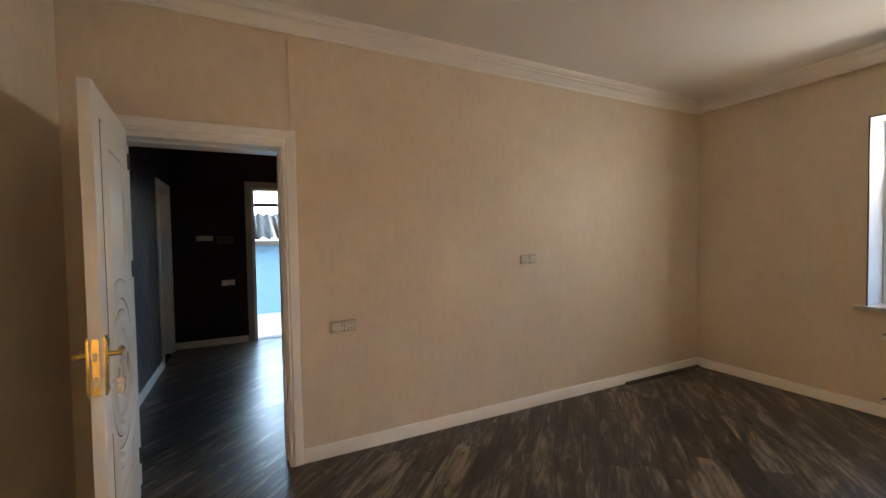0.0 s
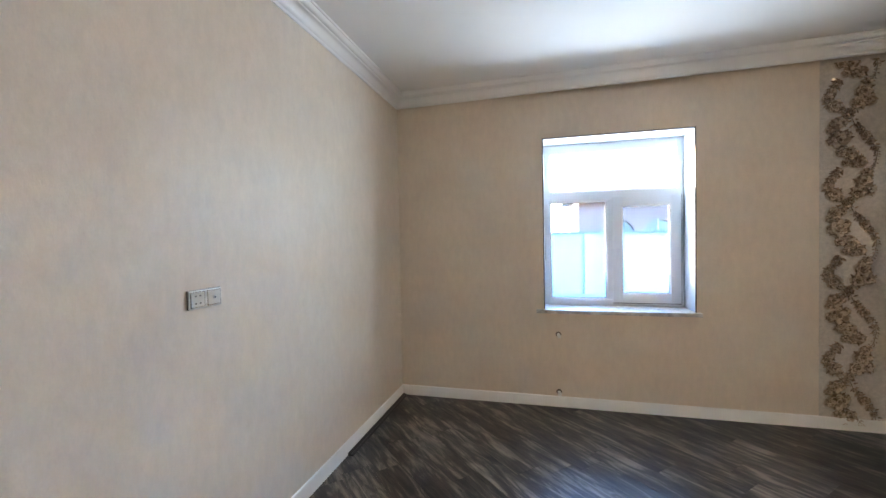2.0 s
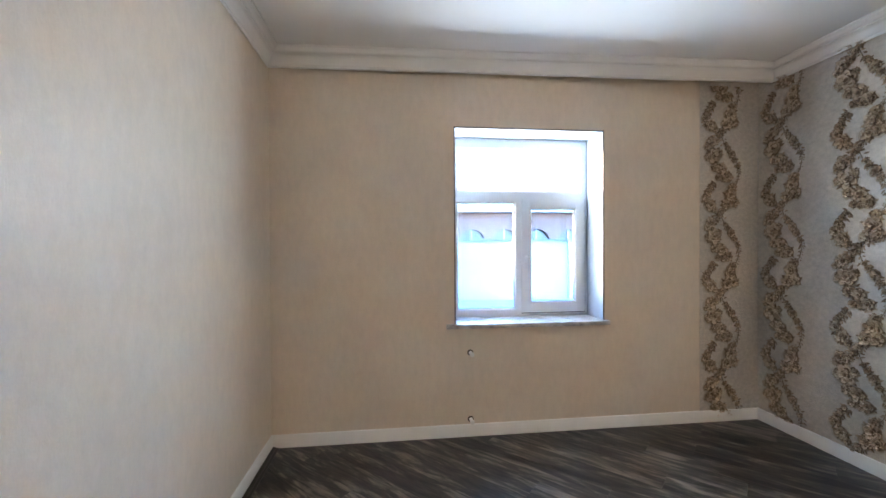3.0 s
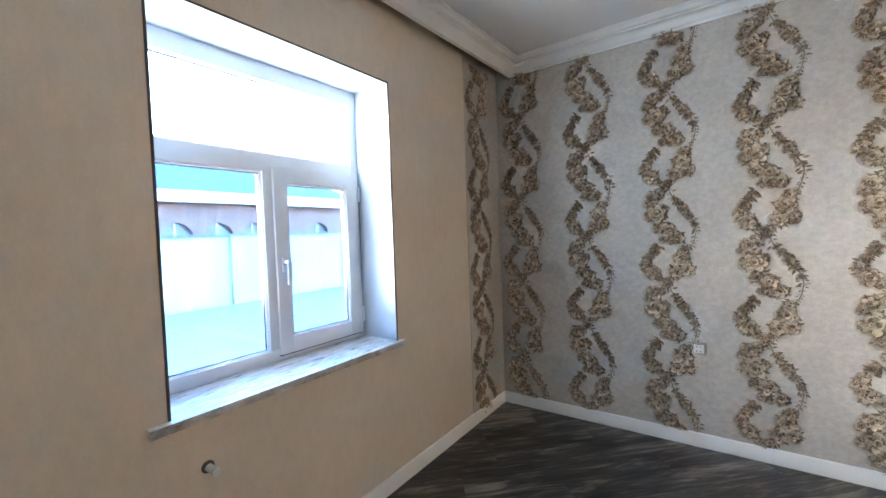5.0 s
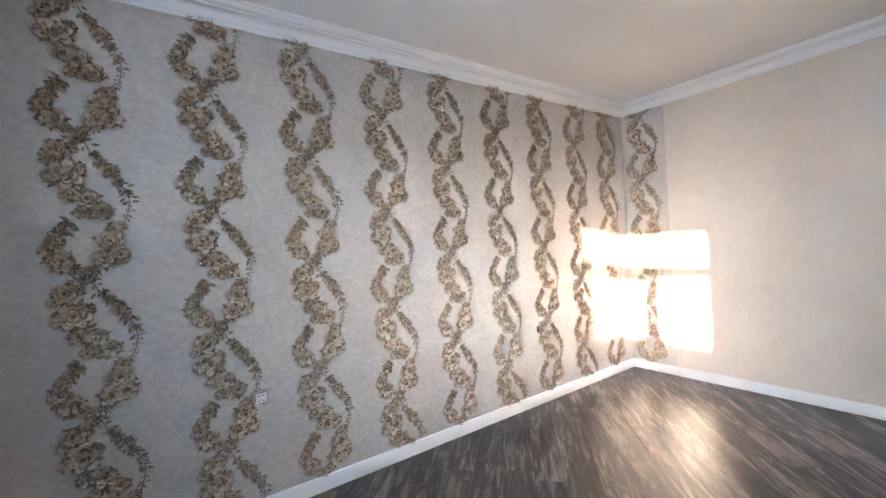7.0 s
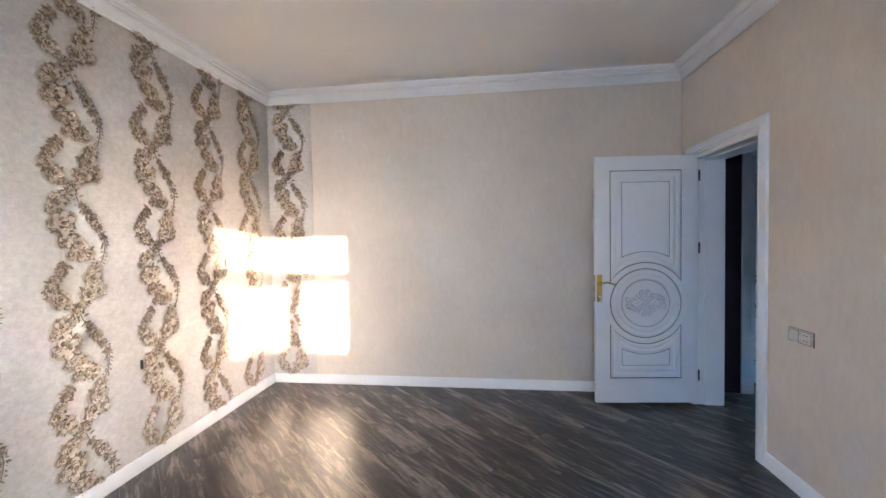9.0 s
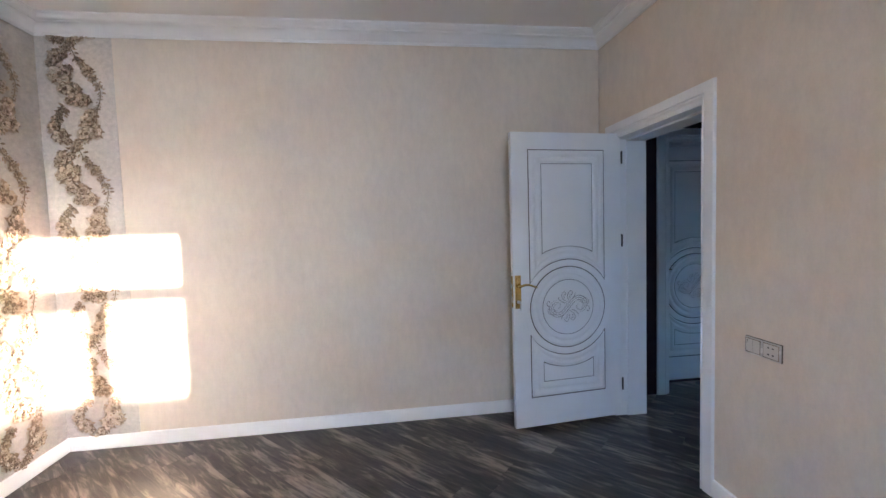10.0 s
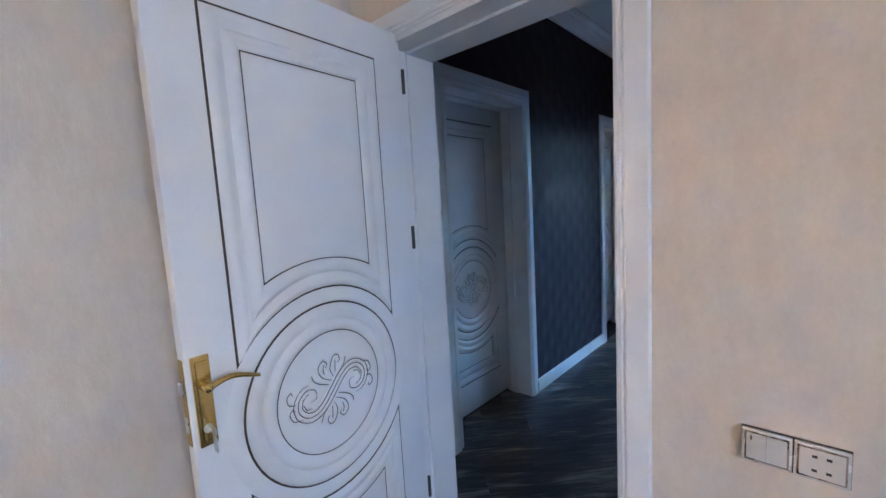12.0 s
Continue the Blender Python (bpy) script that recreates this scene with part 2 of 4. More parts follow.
# ---- mesh helpers ----
def box(bm, x0, x1, y0, y1, z0, z1, bevel=0.0):
    got = bmesh.ops.create_cube(bm, size=1.0)["verts"]
    for v in got:
        v.co = Vector(((x0 + x1) / 2 + v.co.x * (x1 - x0), (y0 + y1) / 2 + v.co.y * (y1 - y0), (z0 + z1) / 2 + v.co.z * (z1 - z0)))
    if bevel:
        edges = list({e for v in got for e in v.link_edges})
        bmesh.ops.bevel(bm, geom=edges, offset=bevel, segments=2, affect="EDGES", profile=0.7)
    return bm


def boxes(*rows, bevel=0.0):
    bm = bmesh.new()
    for r in rows:
        box(bm, *r, bevel=bevel)
    return bm


def cyl(bm, p0, p1, r, r2=None, seg=16):
    p0, p1 = Vector(p0), Vector(p1)
    d = p1 - p0
    m = Matrix.Translation((p0 + p1) / 2) @ d.to_track_quat("Z", "Y").to_matrix().to_4x4()
    bmesh.ops.create_cone(bm, cap_ends=True, segments=seg, radius1=r, radius2=r if r2 is None else r2, depth=d.length, matrix=m)
    return bm


def link(name, bm, mat, smooth=False):
    me = bpy.data.meshes.new(name)
    bmesh.ops.recalc_face_normals(bm, faces=bm.faces[:])
    bm.to_mesh(me)
    bm.free()
    if smooth:
        me.shade_smooth()
        if smooth != "all":
            me.set_sharp_from_angle(angle=radians(38))
    me.materials.append(M[mat])
    return new(name, me)


def part(name, bm, mat, parent, label="", smooth=False):
    ob = link(name, bm, mat, smooth)
    ob.parent = parent
    return tagged(ob, label)


def sweep(bm, path, profile, closed=False, out=None):
    """Sweep profile (a, b) along path of (point, side, up): point + a * side + b * up; side already mitred."""
    rings = []
    for p, s, u in path:
        rings.append([bm.verts.new(Vector(p) + a * Vector(s) + b * Vector(u)) for a, b in profile])
    n, k = len(rings), len(profile)
    for i in range(n if closed else n - 1):
        r0, r1 = rings[i], rings[(i + 1) % n]
        for j in range(k - 1):
            bm.faces.new((r0[j], r0[j + 1], r1[j + 1], r1[j]))
    if not closed:
        for r in (rings[0], rings[-1]):
            bm.faces.new(r)
    return bm


def wall_mesh(axis, p0, p1, a0, a1, z0, z1, holes=()):
    """A wall slab between p0 and p1 across `axis`, with rectangular holes (b0, b1, c0, c1) right through."""
    us = sorted({a0, a1, *[h for r in holes for h in r[:2]]})
    zs = sorted({z0, z1, *[h for r in holes for h in r[2:]]})
    bm = bmesh.new()
    cache = {}

    def vert(p, u, z):
        key = (p, u, z)
        if key not in cache:
            cache[key] = bm.verts.new((p, u, z) if axis == "x" else (u, p, z))
        return cache[key]

    def solid(i, j):
        if not (0 <= i < len(us) - 1 and 0 <= j < len(zs) - 1):
            return False
        u, z = (us[i] + us[i + 1]) / 2, (zs[j] + zs[j + 1]) / 2
        return not any(b0 < u < b1 and c0 < z < c1 for b0, b1, c0, c1 in holes)
    for i in range(len(us) - 1):
        for j in range(len(zs) - 1):
            if not solid(i, j):
                continue
            u, v, c, d = us[i], us[i + 1], zs[j], zs[j + 1]
            for p in (p0, p1):
                bm.faces.new((vert(p, u, c), vert(p, v, c), vert(p, v, d), vert(p, u, d)))
            for di, dj, e in ((-1, 0, ((u, c), (u, d))), (1, 0, ((v, c), (v, d))), (0, -1, ((u, c), (v, c))), (0, 1, ((u, d), (v, d)))):
                if not solid(i + di, j + dj):
                    (q, r), (s, t) = e
                    bm.faces.new((vert(p0, q, r), vert(p0, s, t), vert(p1, s, t), vert(p1, q, r)))
    return bm


def prism(pts, z0, z1):
    bm = bmesh.new()
    low, top = [bm.verts.new((x, y, z0)) for x, y in pts], [bm.verts.new((x, y, z1)) for x, y in pts]
    bm.faces.new(low), bm.faces.new(top)
    for i in range(len(pts)):
        j = (i + 1) % len(pts)
        bm.faces.new((low[i], low[j], top[j], top[i]))
    return bm


def lean(bm):
    """The ceiling falls a little towards the window."""
    for v in bm.verts:
        v.co.z -= FALL * (v.co.x - XW)
    return bm


def structure(name, bm, mat, label, category, smooth=False):
    return tagged(link(name, bm, mat, smooth), label, category, kind="structure")


# ---- large structure ----
XW, XE, YS, YN = -0.787, 4.545, -1.224, 2.695   # inner faces of the room
ZC, ZT, FALL = 2.932, 3.10, 0.0085             # ceiling, slab above it, and the ceiling's fall per metre
XC0, XC1 = 4.402, 4.515                         # where the ceiling ends before the window wall, at its south and north end
WIN = (0.142, 1.336, 0.876, 2.381)              # window opening: y0, y1, z0, z1
DOOR = (-0.578, 0.315, 0.0, 2.13)                # rough door opening: x0, x1, z0, z1
HW, HN, HE = -0.85, 6.43, 2.6                   # hall: west, north, east faces
YH = YN + 0.235                                 # hall face of the wall with the door
H1 = (3.305, 4.158, 0.0, 2.148)
H2 = (5.594, 6.327, 0.0, 2.148)
FRONT = (0.14, 0.61, 0.0, 2.26)

floor = structure("floor", boxes((XW - 0.3, XE + 0.3, YS - 0.3, HN + 0.25, -0.14, 0.001)), "screed", "dark screed under the laminate boards", "floor")
ceiling = structure("ceiling", lean(prism([(XW, YS), (XC0, YS), (XC1, YN), (XW, YN)], ZC, ZC + 0.08)), "ceiling", "white painted plaster ceiling", "ceiling")
pelmet = structure("trim_pelmet", lean(prism([(XC0, YS), (XC0 + 0.02, YS), (XC1 + 0.02, YN), (XC1, YN)], ZC - 0.117, ZC + 0.08)), "trim", "white board hiding the curtain gap over the window", "moulding")
roof_slab = structure("roof_slab", boxes((XW - 0.25, XE + 0.36, YS - 0.25, YN + 0.12, ZT, ZT + 0.1)), "ceiling", "plain concrete slab above the ceiling", "ceiling")
wall_east = structure("wall_east", wall_mesh("x", XE, XE + 0.36, YS - 0.25, YN + 0.1, -0.14, ZT, [WIN]), "paper_beige", "beige wallpapered wall around the window", "wall")
wall_south = structure("wall_south", boxes((XW - 0.25, XE, YS - 0.25, YS, -0.14, ZT)), "paper_silver", "silver wallpapered wall with rose garlands", "wall")
wall_west = structure("wall_west", boxes((XW - 0.25, XW, YS, YN, -0.14, ZT)), "paper_beige", "plain beige wallpapered wall", "wall")
wall_north = structure("wall_north", boxes((0.345, XE, YN, YN + 0.12, -0.14, ZT)), "paper_beige", "long beige wallpapered wall", "wall")
wall_north_door = structure("wall_north_door", wall_mesh("y", YN + 0.006, YN + 0.12, XW - 0.25, 0.345, -0.14, ZT, [DOOR]), "paper_beige", "beige wallpapered wall above and beside the doorway", "wall")
wall_hall_south = structure("wall_hall_south", wall_mesh("y", YN + 0.12, YH, HW - 0.25, HE + 0.2, -0.14, ZC, [DOOR]), "paper_dark", "dark wallpapered hall wall around the doorway", "wall")
wall_hall_west = structure("wall_hall_west", wall_mesh("x", HW - 0.22, HW, YH, HN, -0.14, ZC, [H1, H2]), "paper_dark", "dark embossed wallpaper on the hall wall", "wall")
wall_hall_north = structure("wall_hall_north", wall_mesh("y", HN, HN + 0.25, HW - 0.22, HE + 0.2, -0.14, ZC, [FRONT]), "paper_dark_end", "dark wallpapered hall end wall", "wall")
wall_room_west = structure("wall_room_west", wall_mesh("x", HW - 1.4, HW - 1.3, YH, HN + 0.25, -0.14, ZC), "ceiling", "plain wall of the closed room beyond the hall", "wall")
wall_room_south = structure("wall_room_south", boxes((HW - 1.3, HW - 0.25, YN + 0.12, YH, -0.14, ZC)), "ceiling", "plain end wall of the closed room beyond the hall", "wall")
wall_room_north = structure("wall_room_north", boxes((HW - 1.3, HW - 0.22, HN, HN + 0.25, -0.14, ZC)), "ceiling", "plain end wall of the closed room beyond the hall", "wall")
ceiling_room = structure("ceiling_room", boxes((HW - 1.4, HW - 0.22, YN + 0.12, HN + 0.25, ZC, ZC + 0.15)), "ceiling", "plain ceiling of the closed room beyond the hall", "ceiling")
floor_room = structure("floor_room", boxes((HW - 1.4, XW - 0.3, YN + 0.12, HN + 0.25, -0.14, -0.012)), "screed", "dark floor of the closed room beyond the hall", "floor")
wall_hall_east = structure("wall_hall_east", boxes((HE, HE + 0.2, YH, HN, -0.14, ZC)), "paper_dark", "dark wallpapered far side of the hall", "wall")
ceiling_hall = structure("ceiling_hall", boxes((HW - 0.22, HE + 0.2, YN + 0.12, HN + 0.25, ZC, ZC + 0.15)), "ceiling", "white hall ceiling", "ceiling")


def crown(name, x0, x1, y0, y1, zc, size, label, x2=None, shape=None):
    h = size
    prof = [(0, -h), (0.008, -h), (0.012, -h + 0.008), (0.012, -h + 0.016), (0.018, -h + 0.02), (0.026, -h + 0.034), (0.040, -h + 0.052), (0.056, -h + 0.064),
            (0.066, -h + 0.068), (0.066, -h + 0.078), (0.074, -h + 0.080), (0.084, -h + 0.088), (0.092, -h + 0.098), (0.096, -h + 0.104), (0.104, -h + 0.105), (0.106, 0)]
    bm = bmesh.new()
    sweep(bm, [((x0, y0, zc), (1, 1, 0), (0, 0, 1)), ((x1, y0, zc), (-1, 1, 0), (0, 0, 1)), ((x1 if x2 is None else x2, y1, zc), (-1, -1, 0), (0, 0, 1)), ((x0, y1, zc), (1, -1, 0), (0, 0, 1))], prof, closed=True)
    return structure(name, lean(bm) if shape else bm, "trim", label, "moulding", smooth=True)


crown("trim_crown", XW, XC0, YS, YN, ZC, 0.117, "white stepped plaster crown moulding under the ceiling", x2=XC1, shape="lean")
crown("trim_crown_hall", HW, HE, YH, HN, ZC, 0.117, "white crown moulding along the hall ceiling")

BASE_PROFILE = [(0, 0), (0.015, 0), (0.015, 0.086), (0.012, 0.092), (0.012, 0.098), (0.007, 0.105), (0, 0.107)]


def baseboard(name, p0, p1, side, label="white baseboard along the floor", m0=0.0, m1=0.0):
    """A skirting board from p0 to p1; side points into the room; m0 and m1: mitre at the ends."""
    p0, p1, side = Vector((*p0, 0)), Vector((*p1, 0)), Vector((*side, 0))
    d = (p1 - p0).normalized()
    bm = sweep(bmesh.new(), [(p0, side + d * m0, (0, 0, 1)), (p1, side - d * m1, (0, 0, 1))], BASE_PROFILE)
    return structure(name, bm, "trim", label, "baseboard", smooth=True)


baseboard("baseboard_north", (0.372, YN), (XE, YN), (0, -1), m1=1)
baseboard("baseboard_north_west", (XW, YN), (-0.670, YN), (0, -1), m0=1)
baseboard("baseboard_east", (XE, YN), (XE, YS), (-1, 0), m0=1, m1=1)
baseboard("baseboard_south", (XE, YS), (XW, YS), (0, 1), m0=1, m1=1)
baseboard("baseboard_west", (XW, YS), (XW, YN), (1, 0), m0=1, m1=1)
baseboard("baseboard_hall_west", (HW, 4.23), (HW, 5.51), (1, 0), "white baseboard along the dark hall wall")
baseboard("baseboard_hall_north", (HW, HN), (0.06, HN), (0, -1), "white baseboard along the dark hall wall")


# ---- window ----
def thing(name, at=(0, 0, 0), label="", category="", group="", kind=""):
    ob = new(name)
    ob.location = at
    ob.empty_display_size = 0.1
    return tagged(ob, label, category, group, kind)


window = thing("window_1", (0, 0, 0), "white plastic window with a fixed pane, a casement and a transom", "window", kind="structure")
FX0, FX1 = 4.820, 4.885
y0, y1, z0, z1 = WIN
part("window_frame", boxes((FX0, FX1, y0, y0 + 0.058, z0, z1), (FX0, FX1, y1 - 0.055, y1, z0, z1), (FX0, FX1, y0 + 0.058, y1 - 0.055, z1 - 0.088, z1),
     (FX0, FX1, y0 + 0.058, y1 - 0.055, z0, z0 + 0.062), (FX0, FX1, y0 + 0.058, y1 - 0.055, 1.845, 1.932), (FX0, FX1, 0.718, 0.776, z0 + 0.062, 1.845), bevel=0.004), "pvc", window, smooth=True)


def bead(y0, y1, z0, z1, x, w=0.012, d=0.012):
    """A glazing bead round a pane."""
    bm = bmesh.new()
    path = [((x, y0, z0), (0, 1, 1)), ((x, y1, z0), (0, -1, 1)), ((x, y1, z1), (0, -1, -1)), ((x, y0, z1), (0, 1, -1))]
    return sweep(bm, [(p, s, (1, 0, 0)) for p, s in path], [(0, 0), (0, -d * 0.4), (w * 0.5, -d), (w, -d * 0.2), (w, 0.01)], closed=True)


def gasket(y0, y1, z0, z1, x, w=0.003):
    bm = bmesh.new()
    path = [((x, y0, z0), (0, 1, 1)), ((x, y1, z0), (0, -1, 1)), ((x, y1, z1), (0, -1, -1)), ((x, y0, z1), (0, 1, -1))]
    return sweep(bm, [(p, s, (1, 0, 0)) for p, s in path], [(0, 0), (0, -0.003), (w, -0.003), (w, 0.006)], closed=True)


PANES = {"transom": (0.196, 1.281, 1.932, 2.297), "fixed": (0.776, 1.281, 0.935, 1.845)}
for kind, (a, b, c, d) in PANES.items():
    part("glazing_bead", bead(a, b, c, d, FX0 + 0.022), "pvc", window)
    part("glazing_gasket", gasket(a + 0.012, b - 0.012, c + 0.012, d - 0.012, FX0 + 0.022), "gasket", window, "thin dark rubber gasket")
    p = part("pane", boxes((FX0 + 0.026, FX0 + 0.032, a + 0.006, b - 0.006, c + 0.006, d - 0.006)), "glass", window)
    # no shadow, so daylight enters undimmed by the dark tint
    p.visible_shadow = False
# casement: a sash standing proud of the frame
sx0, sx1 = FX0 - 0.016, FX0 + 0.045
ca, cb, cc, cd = 0.168, 0.728, 0.908, 1.872
sash = part("casement", boxes((sx0, FX0 - 0.001, ca, ca + 0.082, cc, cd), (sx0, FX0 - 0.001, cb - 0.075, cb, cc, cd), (sx0, FX0 - 0.001, ca + 0.082, cb - 0.075, cd - 0.079, cd), (sx0, FX0 - 0.001, ca + 0.082, cb - 0.075, cc, cc + 0.08),
            (FX0, sx1, 0.2, 0.25, 0.94, 1.844), (FX0, sx1, 0.653, 0.717, 0.94, 1.844), (FX0, sx1, 0.25, 0.653, 1.793, 1.844), (FX0, sx1, 0.25, 0.653, 0.94, 0.988), bevel=0.003), "pvc", window, smooth=True)
part("glazing_bead", bead(0.25, 0.653, 0.988, 1.793, sx0 + 0.02), "pvc", sash)
part("glazing_gasket", gasket(0.262, 0.641, 1.0, 1.781, sx0 + 0.02), "gasket", sash, "thin dark rubber gasket")
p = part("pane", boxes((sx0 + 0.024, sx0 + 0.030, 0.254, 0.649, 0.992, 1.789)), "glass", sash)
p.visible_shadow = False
part("seal", boxes((FX0 - 0.006, FX0 - 0.0005, ca - 0.006, ca, cc - 0.006, cd), (FX0 - 0.006, FX0 - 0.0005, ca, cb, cc - 0.007, cc)), "gasket", sash, "dark seal around the casement")
bm = boxes((sx0 - 0.012, sx0, 0.675, 0.703, 1.335, 1.405), bevel=0.004)
cyl(bm, (sx0 - 0.012, 0.689, 1.385), (sx0 - 0.04, 0.689, 1.385), 0.009)
box(bm, sx0 - 0.052, sx0 - 0.036, 0.679, 0.699, 1.27, 1.395, bevel=0.006)
part("window_handle", bm, "pvc", sash, "white lever handle", smooth=True)
for hz in (1.02, 1.76):
    bm = cyl(bmesh.new(), (sx0 - 0.004, ca - 0.010, hz - 0.045), (sx0 - 0.004, ca - 0.010, hz + 0.045), 0.009)
    part("hinge", bm, "pvc", sash, smooth=True)
part("window_sill", boxes((XE - 0.036, XE, 0.102, 1.408, 0.846, 0.879), (XE, FX0 - 0.001, y0 + 0.001, y1 - 0.001, 0.852, 0.879), bevel=0.003), "sill", window, "grey veined stone sill with a chipped edge", smooth=True)
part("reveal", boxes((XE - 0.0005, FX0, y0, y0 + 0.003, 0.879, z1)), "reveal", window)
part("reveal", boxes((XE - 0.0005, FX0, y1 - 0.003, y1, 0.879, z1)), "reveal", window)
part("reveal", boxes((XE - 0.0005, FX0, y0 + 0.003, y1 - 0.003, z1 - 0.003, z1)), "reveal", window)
part("corner_bead", boxes((XE - 0.004, XE, y0 - 0.007, y0 + 0.0025, 0.879, z1 + 0.007), (XE - 0.004, XE, y1 - 0.0025, y1 + 0.007, 0.879, z1 + 0.007), (XE - 0.004, XE, y0 + 0.0025, y1 - 0.0025, z1 - 0.0025, z1 + 0.007)), "edge", window, "thin brown edge strip around the opening")


# ---- doors ----
LEAF_W, LEAF_T, LEAF_Z0, LEAF_Z1 = 0.836, 0.042, 0.05, 2.113
YC, RC = -0.425, 0.89                            # middle of the leaf across, height of its medallion


def contour(half, far, r, n=18):
    """Panel outline: straight far end and sides, the near end a concave arc of radius r about the medallion."""
    end = math.asin(half / r)
    sgn = 1 if far > RC else -1
    pts = [(YC + half, far), (YC - half, far)]
    for i in range(n + 1):
        a = -end + 2 * end * i / n
        pts.append((YC + r * math.sin(a), RC + sgn * r * math.cos(a)))
    # subdivide the long sides a little so that outer and inner outline match point by point
    return pts


def circle(r, n=64):
    return [(YC + r * math.cos(2 * math.pi * i / n), RC + r * math.sin(2 * math.pi * i / n)) for i in range(n)]


def loft(outer, inner, profile):
    """A moulding between two outlines; profile: (share of the way inwards, height)."""
    bm = bmesh.new()
    rings = [[bm.verts.new((h, a[0] + (b[0] - a[0]) * s, a[1] + (b[1] - a[1]) * s)) for a, b in zip(outer, inner)] for s, h in profile]
    n = len(outer)
    for r0, r1 in zip(rings, rings[1:]):
        for i in range(n):
            bm.faces.new((r0[i], r0[(i + 1) % n], r1[(i + 1) % n], r1[i]))
    return bm


def tube(bm, pts, r, x=0.0, seg=5):
    """A low rounded cord along a flat line of (y, z)."""
    rings = []
    for i, (a, b) in enumerate(pts):
        p, q = pts[max(0, i - 1)], pts[min(len(pts) - 1, i + 1)]
        d = Vector((q[0] - p[0], q[1] - p[1])).normalized()
        taper = min(1.0, 0.35 + 3.0 * min(i, len(pts) - 1 - i) / len(pts))
        rings.append([bm.verts.new((x + r * 0.8 * taper * math.sin(math.pi * k / (seg - 1)), a - d.y * r * taper * math.cos(math.pi * k / (seg - 1)), b + d.x * r * taper * math.cos(math.pi * k / (seg - 1)))) for k in range(seg)])
    for r0, r1 in zip(rings, rings[1:]):
        for j in range(seg - 1):
            bm.faces.new((r0[j], r0[j + 1], r1[j + 1], r1[j]))


def along(pts, n):
    """n points along a smooth line through pts, with the direction there."""
    out = []
    for i in range(n):
        t = i / (n - 1) * (len(pts) - 1)
        k = min(int(t), len(pts) - 2)
        f = t - k
        p = [Vector(pts[max(0, min(len(pts) - 1, k + j))]) for j in (-1, 0, 1, 2)]
        q = 0.5 * (2 * p[1] + (p[2] - p[0]) * f + (2 * p[0] - 5 * p[1] + 4 * p[2] - p[3]) * f * f + (3 * p[1] - p[0] - 3 * p[2] + p[3]) * f ** 3)
        out.append((q, math.atan2((p[2] - p[1]).y, (p[2] - p[1]).x)))
    return out


def ornament_lines():
    """A triple band in the shape of a lying S whose ends roll up into loops, with paired curls above and, turned round, below."""
    lines = []
    half = [(0.0, 0.0), (0.034, 0.036), (0.068, 0.056), (0.104, 0.052), (0.130, 0.024), (0.126, -0.012), (0.098, -0.032), (0.068, -0.022), (0.066, 0.004), (0.086, 0.010)]
    spine = along([(-a, -b) for a, b in reversed(half[1:])] + half, 90)
    for k in (-0.015, 0.0, 0.015):
        run = spine if k == 0 else spine[14:-14]
        lines.append([(p.x - math.sin(a) * k, p.y + math.cos(a) * k) for p, a in run])
    curls = ([(-0.004, 0.030), (-0.040, 0.052), (-0.052, 0.084), (-0.034, 0.104), (-0.018, 0.090), (-0.026, 0.078)], [(0.004, 0.040), (-0.008, 0.070), (0.004, 0.104), (0.024, 0.108), (0.032, 0.090), (0.022, 0.080)],
             [(-0.016, 0.020), (-0.052, 0.036), (-0.072, 0.054), (-0.076, 0.072)], [(-0.030, 0.058), (-0.034, 0.076), (-0.028, 0.090)], [(0.020, 0.044), (0.044, 0.066), (0.056, 0.092)], [(0.010, 0.052), (0.012, 0.076), (0.014, 0.094)],
             [(0.116, 0.052), (0.148, 0.044), (0.160, 0.018), (0.148, 0.006), (0.142, 0.018)], [(0.136, -0.004), (0.160, -0.012), (0.164, -0.036), (0.150, -0.046), (0.146, -0.034)], [(0.084, 0.030), (0.104, 0.026), (0.112, 0.008)])
    for pts in curls:
        h = [tuple(q) for q, a in along(pts, 18)]
        lines.append(h)
        lines.append([(-a, -b) for a, b in h])
    return lines


